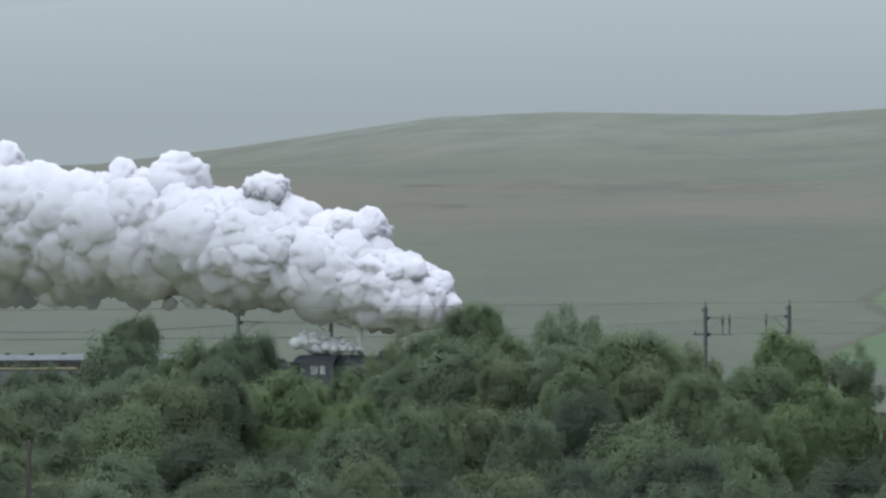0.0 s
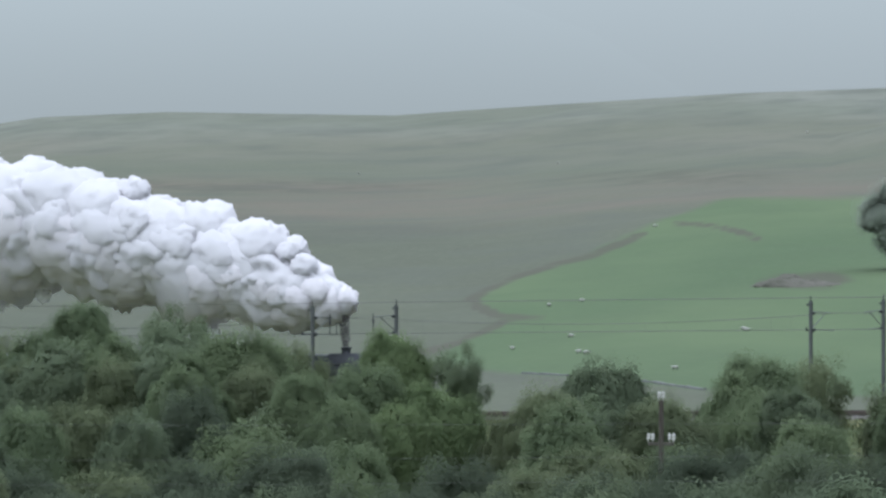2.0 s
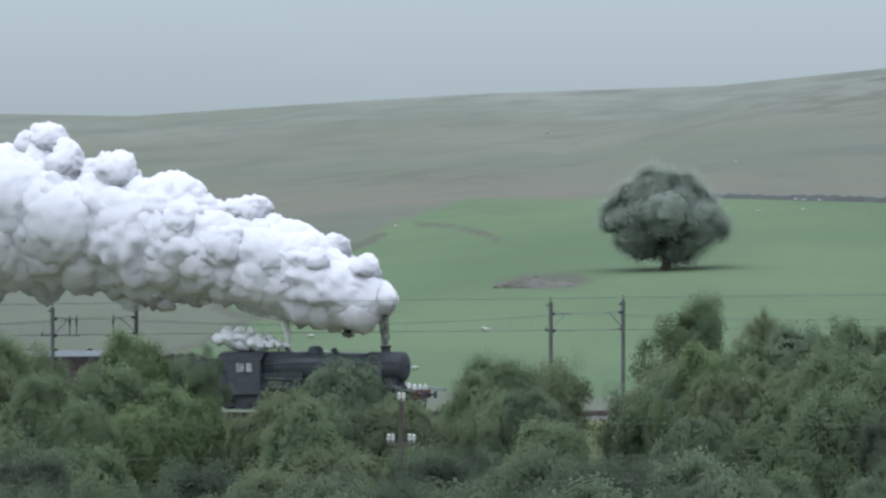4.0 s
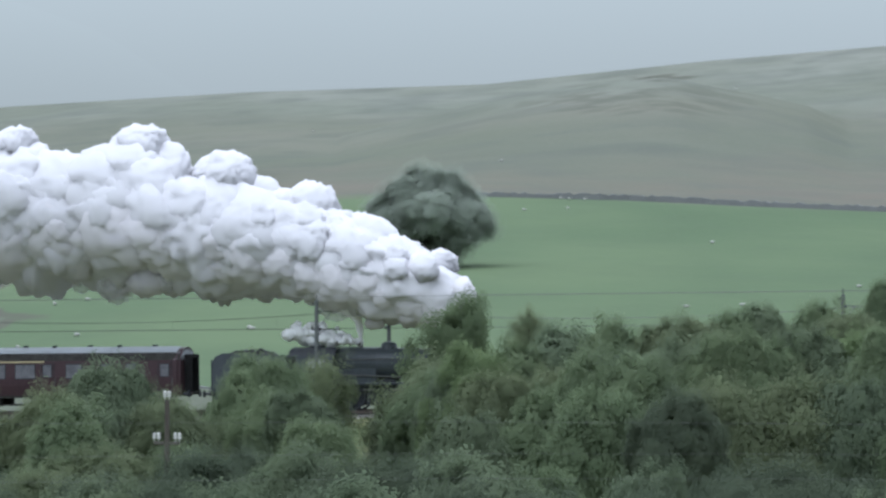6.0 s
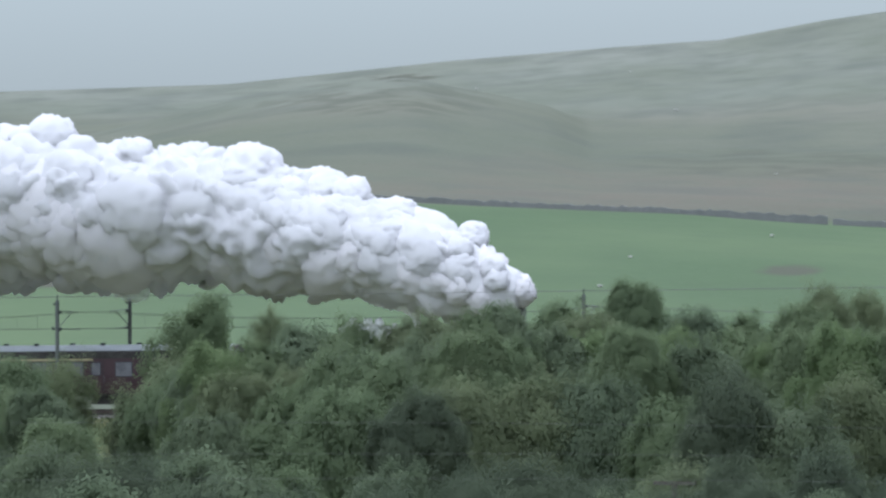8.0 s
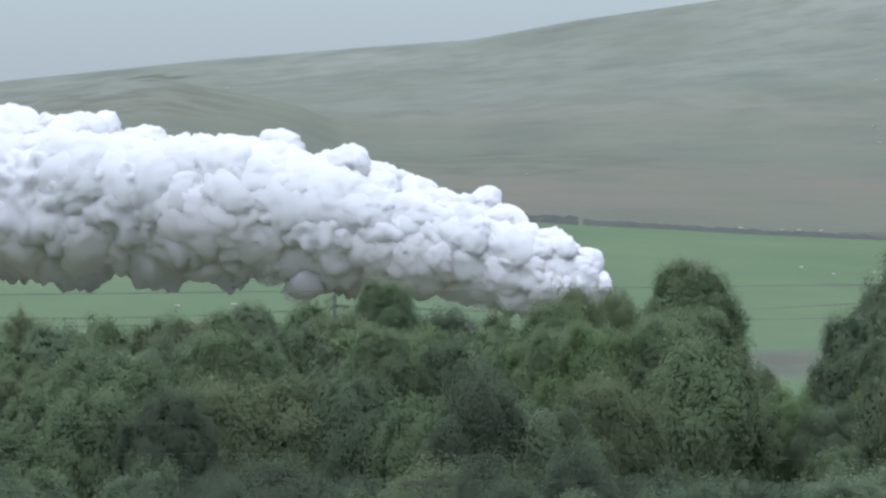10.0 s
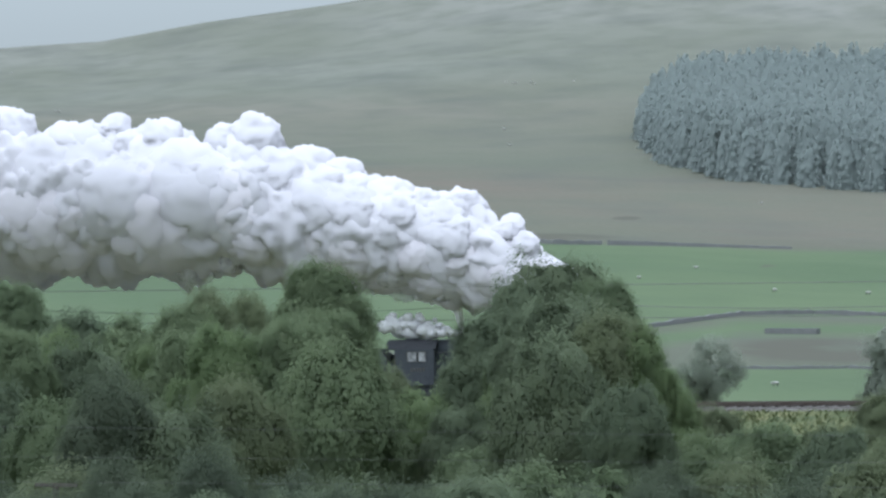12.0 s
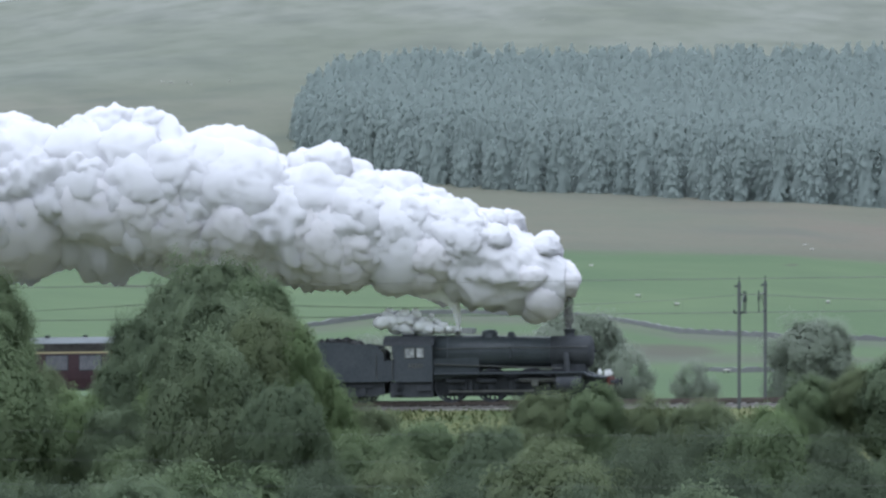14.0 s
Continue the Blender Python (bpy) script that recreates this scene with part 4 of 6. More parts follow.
def build_sheep():
    first = tagged(new("sheep"), "small white sheep grazing on the hillside", "sheep", "sheep on the hill")
    bm = bmesh.new()
    g = bmesh.ops.create_icosphere(bm, subdivisions=3, radius=1.0)
    for v in g["verts"]:
        k = 1 + 0.07 * noise.noise(v.co * 4)
        v.co = Vector((v.co.x * 0.48 * k, v.co.y * 0.25 * k, v.co.z * 0.24 * k + 0.52))
    part("fleece", bm, FLEECE, first, smooth=True)
    bm = bmesh.new()
    lathe(bm, [(0.0, 0.10), (0.14, 0.13), (0.30, 0.08), (0.36, 0.03)], "x", 10, (0.42, 0, 0.56))
    part("head", finish(bm), FLEECE, first)
    for x in (-0.35, 0.35):
        for y in (-0.16, 0.16):
            bm = bmesh.new()
            tube(bm, [(x, y, 0.45), (x, y, 0.0)], 0.045, 0.035)
            part("leg", finish(bm), SOOT, first)
    for piece in first.children:
        piece.data.transform(Matrix.Scale(0.72, 4))
    rng = random.Random(8)
    flock = [(1330, 309), (932, 318), (1682, 290), (1854, 403), (1724, 535), (1705, 598), (1720, 626), (1732, 628), (1602, 620), (2015, 587), (1890, 655), (2123, 235), (2457, 288),
             (1667, 543), (2829, 434), (3143, 460), (3088, 512), (2561, 355), (2576, 356), (2604, 357), (2496, 376), (2574, 373), (2784, 548), (2011, 585), (2884, 545), (3143, 130), (3221, 197),
             (2871, 160), (3401, 312), (3392, 422), (3641, 166), (4061, 146), (4016, 146), (4136, 144), (4022, 257), (4014, 228), (3711, 298), (3886, 479), (3944, 491), (4016, 487),
             (3851, 412), (3881, 413), (3921, 414), (3778, 409), (4251, 493), (4353, 475), (4468, 360), (4493, 682), (4491, 515), (4656, 520), (4776, 473), (4859, 526), (4926, 541),
             (5014, 660), (5152, 436), (5166, 444), (5194, 537), (4034, 147), (3634, 169), (3226, 198), (4640, 50), (4690, 36), (4640, 82), (4030, 147), (4068, 150)]
    for i, (b, e) in enumerate(flock):
        p = ground_at(b, e)
        m = pose(p.x, p.y, p.z - 0.02, 0, 0, rng.choice((0, 180)) + rng.uniform(-40, 40))
        s = copy_thing(first, m) if i else first
        if not i:
            s.matrix_basis = m


build_sheep()


# ---- the pole line below the railway ----
def line_pole(b, e, y, arms, label):
    """A weathered pole with white insulators; its top stands at a height angle."""
    foot, top = spot(b, y), sight(b, e, y)
    h = top.z - foot.z
    root = tagged(new("pole"), label, "pole", "poles")
    root.location = foot
    bm = bmesh.new()
    tube(bm, [(0, 0, -0.3), (0, 0, h * 0.5), (0, 0, h - 0.15)], 0.16, 0.11, 10)
    part("post", finish(bm), WOODPOLE, root)
    if arms:
        bm = bmesh.new()
        box(bm, -0.62, 0.62, -0.06, 0.06, h - 2.16, h - 2.02, 0.01)
        part("crossarm", bm, WOODPOLE, root)
        for x, z in ((0.0, h - 0.15), (-0.50, h - 2.02), (0.50, h - 2.02)):
            for dx in (-0.10, 0.10):
                bm = bmesh.new()
                lathe(bm, [(0.0, 0.03), (0.1, 0.03), (0.12, 0.09), (0.2, 0.085), (0.23, 0.06), (0.28, 0.085), (0.36, 0.08), (0.40, 0.03)], "z", 12, (x + dx, 0, z))
                part("insulator", finish(bm), PORCELAIN, root, "white porcelain insulator")
    elif b > 1000:
        bm = bmesh.new()
        box(bm, -0.8, 0.8, -0.06, 0.06, h - 0.25, h - 0.12, 0.01)
        part("crossarm", bm, WOODPOLE, root)
    return root


line_pole(1865, 703, 282, True, "weathered pole with three pairs of white insulators")
line_pole(52, 775, 262, False, "pale bare pole standing among the bushes")
line_pole(3221, 848, 240, False, "short pole with a pale crossarm in the thicket")


def span_wire(points, r):
    bm = bmesh.new()
    tube(bm, points, r, n=5)
    tagged(link_mesh("power_line", finish(bm), WIRE), "thin grey wire strung before the trees", "wire", "power lines")


for e0, e1, y in ((742, 768, 262), (808, 812, 258), (852, 856, 238)):
    span_wire([sight(bb, e0 + (e1 - e0) * k / 9 + 6 * math.sin(k * math.pi / 3), y) for k, bb in enumerate(np.linspace(-150, 5500, 10))], 0.005)

# ---- the railway ----
SLOPE = math.degrees(math.atan(1 / 77.0))
LINE_X0, LINE_X1 = -330.0, 120.0


def on_line(x, y, lift=0.0):
    return Vector((x, y, float(rail_z(x)) + lift))


def build_track():
    """Ballast bed, sleepers and rails of the double line."""
    bm = bmesh.new()
    prof = [(-2.7, -0.80), (-1.9, -0.22), (5.3, -0.22), (6.2, -0.80)]
    rows = []
    for x in np.arange(LINE_X0, LINE_X1 + 1, 5.0):
        rows.append([bm.verts.new(on_line(x, TRACK_Y + dy, z + (0.03 * noise.noise((x, dy, 0)) if z > -0.5 else 0))) for dy, z in prof])
    for a, c in zip(rows, rows[1:]):
        for i in range(3):
            bm.faces.new((a[i], c[i], c[i + 1], a[i + 1]))
    bed = tagged(link_mesh("ballast_bed", finish(bm), BALLAST), "grey stone ballast under the double track", "ballast", kind="structure")
    sl = bmesh.new()
    box(sl, -0.13, 0.13, -1.3, 1.3, -0.24, -0.15, 0.02)
    sme = bpy.data.meshes.new("sleeper")
    sl.to_mesh(sme)
    sl.free()
    sme.materials.append(SLEEPER)
    rl = bmesh.new()
    box(rl, LINE_X0, LINE_X1, -0.035, 0.035, -0.05, 0.0)
    box(rl, LINE_X0, LINE_X1, -0.012, 0.012, -0.13, -0.05)
    box(rl, LINE_X0, LINE_X1, -0.07, 0.07, -0.15, -0.13)
    for v in rl.verts:
        v.co.z += (v.co.x + 52.7) / 77.0
    rme = bpy.data.meshes.new("rail")
    rl.to_mesh(rme)
    rl.free()
    rme.materials.append(RAILSTEEL)
    for cy, nm in ((TRACK_Y, "down_track"), (TRACK_Y + 3.4, "up_track")):
        root = tagged(new("railway_track"), "steel rails on dark sleepers in stone ballast", "railway track", "railway tracks")
        for s in (-0.7525, 0.7525):
            r = new("rail", rme)
            r.parent, r.location = root, (0, cy + s, 0)
        if cy == TRACK_Y:
            for k in range(300):
                o = new("sleeper", sme)
                o.parent = root
                x = -208 + k * 0.7
                o.location, o.rotation_euler = on_line(x, cy), (0, radians(-SLOPE), 0)
    # concrete cable trough along the near shoulder, with gaps grown over
    rng = random.Random(3)
    tm = bmesh.new()
    box(tm, -0.48, 0.48, -0.2, 0.2, -0.08, 0.10, 0.015)
    tme = bpy.data.meshes.new("trough_lid")
    tm.to_mesh(tme)
    tm.free()
    tme.materials.append(CONCRETE)
    root = tagged(new("cable_trough"), "pale concrete cable trough beside the ballast", "cable trough")
    for k in range(205):
        x = -208 + k
        if noise.noise((x * 0.09, 4.0, 0)) > -0.05:
            o = new("trough_lid", tme)
            o.parent, o.location, o.rotation_euler = root, on_line(x, TRACK_Y - 3.2, -0.42), (0, radians(-SLOPE), radians(rng.uniform(-1, 1)))


build_track()

MAST_X = [-195.9 + 31.42 * k for k in range(9)]


def mast(x, y, side, feeder, drops):
    """A steel overhead-line mast with its cantilever over the near track; side 1 reaches away from the camera, -1 towards it."""
    base = on_line(x, y, -0.85)
    root = tagged(new("overhead_line_mast"), "slim grey steel overhead-line mast with a cantilever arm", "mast", "overhead-line masts")
    root.location = base
    h = 7.3
    bm = bmesh.new()
    half = [(-0.08, -0.11), (0.08, -0.11), (0.08, -0.09), (0.01, -0.09)]
    section = half + [(0.01, 0.09), (0.08, 0.09), (0.08, 0.11), (-0.08, 0.11), (-0.08, 0.09), (-0.01, 0.09), (-0.01, -0.09), (-0.08, -0.09)]
    foot, head = ([bm.verts.new((x, y, z)) for x, y in section] for z in (0.0, h))
    for i in range(len(section)):
        j = (i + 1) % len(section)
        bm.faces.new((foot[i], foot[j], head[j], head[i]))
    bm.faces.new(foot[::-1])
    bm.faces.new(head)
    part("mast_column", bm, STEEL, root)
    bm = bmesh.new()
    box(bm, -0.3, 0.3, -0.3, 0.3, 0, 0.25, 0.02)
    part("footing", bm, CONCRETE, root)
    reach = 3.5 * side
    bm = bmesh.new()
    tube(bm, [(0, 0.1 * side, h - 0.62), (0, reach, h - 0.72)], 0.028)
    tube(bm, [(0, 0.1 * side, h - 1.62), (0, reach * 0.72, h - 0.70)], 0.026)
    tube(bm, [(0, 0.1 * side, h - 1.66), (0, reach + 0.5 * side, h - 1.74)], 0.022)
    part("cantilever", finish(bm), STEEL, root)
    for far in drops:
        bm = bmesh.new()
        tube(bm, [(0, reach * far, h - 0.5), (0, reach * far, h - 1.72)], 0.03)
        lathe(bm, [(h - 1.1, 0.03), (h - 1.05, 0.085), (h - 1.0, 0.04), (h - 0.95, 0.085), (h - 0.9, 0.04), (h - 0.85, 0.085), (h - 0.8, 0.03)], "z", 10, (0, reach * far, 0))
        part("drop_tube", finish(bm), SOOT, root, "dark hanging tube with a ribbed insulator")
    bm = bmesh.new()
    tube(bm, [(0, 0, h - 0.1), (0, 0, h + 0.32)], 0.03)
    tube(bm, [(-0.26, 0, h - 0.22), (0.1, 0, h - 0.22)], 0.05)
    part("earth_wire_bracket", finish(bm), SOOT, root)
    if feeder:
        bm = bmesh.new()
        tube(bm, [(-feeder, 0, h - 1.68), (0.3, 0, h - 1.62)], 0.045)
        tube(bm, [(-feeder * 0.9, 0, h - 1.66), (-feeder * 0.9, 0, h - 1.5)], 0.05)
        part("feeder_arm", finish(bm), SOOT, root)
    for zz in (h - 1.70, h - 0.70):
        bm = bmesh.new()
        lathe(bm, [(0.0, 0.03), (0.05, 0.09), (0.1, 0.04), (0.15, 0.09), (0.2, 0.04), (0.25, 0.09), (0.3, 0.04), (0.36, 0.03)], "y", 10, (0, 0.25 * side - (0.36 if side < 0 else 0), zz))
        part("insulator", finish(bm), SOOT, root)
    return root


for k, x in enumerate(MAST_X):
    drops = (0.72, 1.0) if k in (1, 5) else ()
    mast(x, 366.0, 1, 0.75 if k == 1 else 0.3, drops)
    mast(x + 0.2, 378.0, -1, 0.0, drops[1:])


def overhead_wires():
    for cy in (TRACK_Y, TRACK_Y + 3.4):
        root = tagged(new("overhead_wire"), "thin contact wire hung from a catenary by droppers", "overhead wire", "overhead wires")
        cat, con = bmesh.new(), bmesh.new()
        xs = [-195.9 + 31.42 * k for k in range(-3, 11)]
        pts, low = [], []
        for a, c in zip(xs, xs[1:]):
            for i in range(8):
                t = i / 8
                x = a + (c - a) * t
                sag = 0.55 * 4 * t * (1 - t)
                pts.append(on_line(x, cy, 5.75 - sag))
                low.append(on_line(x, cy, 4.75))
                if i % 2 == 1:
                    drop = bmesh.new()
                    tube(drop, [pts[-1], low[-1]], 0.006, n=4)
                    part("dropper", finish(drop), WIRE, root)
        tube(cat, pts, 0.011, n=5)
        tube(con, low, 0.011, n=5)
        part("catenary", finish(cat), WIRE, root)
        part("contact_wire", finish(con), WIRE, root)
    for cy, z in ((366.0, 6.62), (378.0, 6.62)):
        bm = bmesh.new()
        tube(bm, [on_line(-300, cy, z), on_line(100, cy, z)], 0.012, n=5)
        tagged(link_mesh("earth_wire", finish(bm), WIRE), "thin grey earth wire between mast tops", "wire", "earth wires")


overhead_wires()

# ---- the train; x runs forward from the chimney, z up from the rails ----
WHEELSETS = []
RODS = []


def wheelset(parent, x, r, spokes, name="wheelset"):
    """A pair of wheels on their axle, turning as one."""
    bm = bmesh.new()
    for s in (-1, 1):
        y = 0.70 * s
        lathe(bm, [(y - 0.07, r * 0.88), (y - 0.07, r), (y + 0.05, r), (y + 0.05, r * 0.88)], "y", 36, cap=False)
        for i in range(36):
            pass
        lathe(bm, [(y - 0.08, 0.16), (y + 0.08, 0.16)], "y", 16)
        for i in range(spokes):
            a = 2 * math.pi * i / spokes
            box(bm, -0.03, 0.03, y - 0.03, y + 0.03, 0.1, r * 0.9, m=Matrix.Rotation(a, 4, "Y"))
        if r > 0.7:
            box(bm, -0.28, 0.28, y - 0.05, y + 0.05, -r * 0.86, -r * 0.58)
            lathe(bm, [(y - 0.16, 0.09), (y + 0.16, 0.09)], "y", 12, (0, 0, 0.33))
    lathe(bm, [(-0.75, 0.07), (0.75, 0.07)], "y", 12)
    ob = part(name, finish(bm), SOOT, parent)
    ob.location = (x, 0, r)
    WHEELSETS.append((ob, x, r))
    return ob


def extrude_profile(bm, profile, x0, x1):
    """Closed yz outline swept along x."""
    a = [bm.verts.new((x0, y, z)) for y, z in profile]
    c = [bm.verts.new((x1, y, z)) for y, z in profile]
    n = len(profile)
    for i in range(n):
        bm.faces.new((a[i], a[(i + 1) % n], c[(i + 1) % n], c[i]))
    bm.faces.new(a[::-1])
    bm.faces.new(c)
    return bm


def side_plate(bm, outline, y0, y1):
    """Closed xz outline swept across y."""
    a = [bm.verts.new((x, y0, z)) for x, z in outline]
    c = [bm.verts.new((x, y1, z)) for x, z in outline]
    n = len(outline)
    for i in range(n):
        bm.faces.new((a[i], a[(i + 1) % n], c[(i + 1) % n], c[i]))
    bm.faces.new(a[::-1])
    bm.faces.new(c)
    return bm


def oil_lamp(parent, x, y, z):
    bm = bmesh.new()
    box(bm, x - 0.09, x + 0.09, y - 0.09, y + 0.09, z, z + 0.24, 0.02)
    lathe(bm, [(z + 0.24, 0.07), (z + 0.32, 0.05), (z + 0.34, 0.02)], "z", 12, (x, y, 0))
    lathe(bm, [(x + 0.09, 0.06), (x + 0.13, 0.055)], "x", 12, (0, y, z + 0.12))
    part("head_lamp", finish(bm), WHITE, parent, "white-painted oil head lamp")


def build_locomotive():
    loco = tagged(new("steam_locomotive"), "black steam locomotive with chimney, dome and outside cylinders", "locomotive")
    zc = 2.72
    bm = bmesh.new()
    lathe(bm, [(-7.5, 0.98), (-4.9, 0.96), (-4.85, 0.95), (-1.0, 0.83), (-0.98, 0.86)], "x", 40, (0, 0, zc), cap=True)
    part("boiler", finish(bm), GREEN, loco, "black-green boiler cladding", True)
    bm = bmesh.new()
    side_plate(bm, [(-7.5, 1.25), (-4.95, 1.45), (-4.95, 2.6), (-7.5, 2.6)], -0.93, 0.93)
    part("firebox", finish(bm), GREEN, loco)
    for x in (-6.7, -4.87, -3.0, -1.0):
        bm = bmesh.new()
        r = 0.845 + (0.135 * (-x - 1.0) / 3.9 if x > -4.9 else 0.12) + 0.01
        lathe(bm, [(x - 0.03, r + 0.012), (x + 0.03, r + 0.012)], "x", 40, (0, 0, zc), cap=False)
        part("boiler_band", finish(bm), BLACK, loco)
    bm = bmesh.new()
    lathe(bm, [(-1.0, 0.88), (1.12, 0.88), (1.2, 0.84), (1.22, 0.78), (1.27, 0.74), (1.33, 0.5), (1.36, 0.1)], "x", 40, (0, 0, zc))
    lathe(bm, [(1.3, 0.06), (1.5, 0.04)], "x", 10, (0, 0, zc))
    sb = part("smokebox", finish(bm), SOOT, loco, "matt black smokebox with round door", True)
    bm = bmesh.new()
    box(bm, -0.95, 0.95, -0.62, 0.62, 1.2, 2.05, 0.04)
    part("saddle", bm, SOOT, loco)
    bm = bmesh.new()
    lathe(bm, [(3.42, 0.52), (3.5, 0.40), (3.56, 0.30), (3.70, 0.265), (3.86, 0.285), (3.90, 0.34), (3.97, 0.34), (3.98, 0.25), (3.7, 0.23)], "z", 24, cap=False)
    part("chimney", finish(bm), SOOT, loco, "short flared black chimney", True)
    bm = bmesh.new()
    lathe(bm, [(3.45, 0.56), (3.58, 0.47), (3.82, 0.45), (3.92, 0.38), (3.98, 0.2), (4.0, 0.02)], "z", 24, (-4.45, 0, 0))
    part("steam_dome", finish(bm), GREEN, loco, smooth=True)
    bm = bmesh.new()
    lathe(bm, [(3.45, 0.30), (3.6, 0.22), (3.8, 0.18), (3.86, 0.05)], "z", 16, (-3.25, 0, 0))
    part("top_feed", finish(bm), BLACK, loco, smooth=True)
    bm = bmesh.new()
    for y in (-0.16, 0.16):
        lathe(bm, [(3.6, 0.1), (3.82, 0.09), (3.9, 0.12), (3.94, 0.06)], "z", 12, (-6.2, y, 0))
    part("safety_valve", finish(bm), BRIGHT, loco)
    bm = bmesh.new()
    tube(bm, [(-6.95, 0.2, 3.6), (-6.95, 0.2, 3.95)], 0.035)
    part("whistle", finish(bm), BRIGHT, loco)
    # cab
    for s in (-1, 1):
        bm = bmesh.new()
        y0, y1 = (1.24, 1.28) if s > 0 else (-1.28, -1.24)
        side_plate(bm, [(-9.55, 1.15), (-7.5, 1.15), (-7.5, 3.18), (-9.75, 3.18), (-9.75, 2.55), (-9.5, 2.25), (-9.55, 1.9)], y0, y1)
        part("cab_side", finish(bm), BLACK, loco)
        for x0, x1 in ((-8.36, -7.98), (-9.0, -8.5)):
            bm = bmesh.new()
            yy = 1.283 * s
            box(bm, x0, x1, min(yy, yy + 0.02 * s), max(yy, yy + 0.02 * s), 2.5, 3.0)
            w = part("cab_window", bm, CABGLASS, loco, "pale cab window")
            fr = bmesh.new()
            yo = 1.30 * s
            for a0, a1, c0, c1 in ((x0 - 0.04, x0, 2.46, 3.04), (x1, x1 + 0.04, 2.46, 3.04), (x0, x1, 2.46, 2.5), (x0, x1, 3.0, 3.04)):
                box(fr, a0, a1, min(yo, yo + 0.02 * s), max(yo, yo + 0.02 * s), c0, c1)
            part("window_frame", fr, BRIGHT, w)
        bm = bmesh.new()
        for i in range(5):
            yo = 1.283 * s
            box(bm, -8.82 + i * 0.17, -8.72 + i * 0.17, min(yo, yo + 0.012 * s), max(yo, yo + 0.012 * s), 1.92, 2.14)
        part("number_bars", bm, BRIGHT, loco, "pale bars painted on the cab side")
        bm = bmesh.new()
        box(bm, -10.22, -9.5, min(1.19 * s, 1.22 * s), max(1.19 * s, 1.22 * s), 1.2, 2.35)
        part("cab_door", bm, BLACK, loco)
        bm = bmesh.new()
        tube(bm, [(-9.72, 1.3 * s, 1.35), (-9.72, 1.3 * s, 2.9)], 0.022)
        part("cab_handrail", finish(bm), BRIGHT, loco)
        bm = bmesh.new()
        for zz in (0.45, 0.85):
            box(bm, -9.6, -9.15, min(1.02 * s, 1.3 * s), max(1.02 * s, 1.3 * s), zz, zz + 0.04)
        box(bm, -9.4, -9.36, min(1.05 * s, 1.1 * s), max(1.05 * s, 1.1 * s), 0.45, 1.2)
        part("cab_step", bm, SOOT, loco)
    bm = bmesh.new()
    arc = [(1.30 * math.sin(a), 3.18 + 0.52 * (math.cos(a) - math.cos(1.4)) / (1 - math.cos(1.4))) for a in np.linspace(-1.4, 1.4, 13)]
    extrude_profile(bm, arc + [(y * 0.97, z - 0.05) for y, z in arc[::-1]], -10.25, -7.4)
    part("cab_roof", finish(bm), SOOT, loco)
    bm = bmesh.new()
    box(bm, -9.3, -8.5, -0.4, 0.4, 3.68, 3.76, 0.02)
    part("roof_ventilator", bm, SOOT, loco)
    bm = bmesh.new()
    extrude_profile(bm, [(-1.24, 1.15), (1.24, 1.15), (1.24, 3.2)] + arc[::-1][1:-1] + [(-1.24, 3.2)], -7.55, -7.5)
    part("cab_front", finish(bm), BLACK, loco)
    # running plate, frames, front end
    for s in (-1, 1):
        bm = bmesh.new()
        side_plate(bm, [(-7.5, 1.62), (0.9, 1.62), (1.3, 1.42), (2.2, 1.30), (2.2, 1.24), (1.3, 1.34), (0.85, 1.54), (-7.5, 1.54)], min(0.66 * s, 1.3 * s), max(0.66 * s, 1.3 * s))
        part("running_plate", finish(bm), BLACK, loco)
        bm = bmesh.new()
        side_plate(bm, [(-9.4, 0.85), (2.15, 0.75), (2.15, 1.25), (1.2, 1.35), (-9.4, 1.3)], min(0.60 * s, 0.64 * s), max(0.60 * s, 0.64 * s))
        part("main_frame", finish(bm), SOOT, loco)
        bm = bmesh.new()
        lathe(bm, [(-0.62, 0.36), (-0.6, 0.42), (0.75, 0.42), (0.78, 0.36), (0.85, 0.12)], "x", 24, (0, 1.05 * s, 0.95))
        lathe(bm, [(-0.7, 0.2), (0.8, 0.2), (0.95, 0.1)], "x", 18, (0, 0.95 * s, 1.42))
        part("cylinder", finish(bm), SOOT, loco, smooth=False)
        bm = bmesh.new()
        tube(bm, [(-2.6, 1.08 * s, 1.12), (-0.6, 1.08 * s, 1.12)], 0.04)
        box(bm, -2.7, -0.7, min(1.02 * s, 1.14 * s), max(1.02 * s, 1.14 * s), 1.2, 1.28)
        box(bm, -2.0, -1.65, min(0.98 * s, 1.18 * s), max(0.98 * s, 1.18 * s), 0.88, 1.24)
        part("slide_bar", finish(bm), BRIGHT, loco)
        bm = bmesh.new()
        tube(bm, [(-7.4, 0.99 * s, 2.95), (-5, 0.98 * s, 2.98), (-1, 0.9 * s, 2.98), (1.1, 0.9 * s, 2.98)], 0.02)
        part("handrail", finish(bm), BRIGHT, loco)
        bm = bmesh.new()
        tube(bm, [(-7.4, 1.0 * s, 2.1), (-2.5, 0.98 * s, 1.9), (-0.3, 0.93 * s, 1.82)], 0.045)
        part("reversing_rod", finish(bm), BRIGHT, loco)
        bm = bmesh.new()
        tube(bm, [(-3.25, 0.5 * s, 3.45), (-3.2, 0.93 * s, 2.9), (-3.2, 0.96 * s, 2.4)], 0.04)
        part("feed_pipe", finish(bm), BLACK, loco)
        bm = bmesh.new()
        tube(bm, [(-0.1, 0.80 * s, 2.62), (-0.06, 0.95 * s, 2.3), (0.0, 1.0 * s, 1.5)], 0.17, n=12)
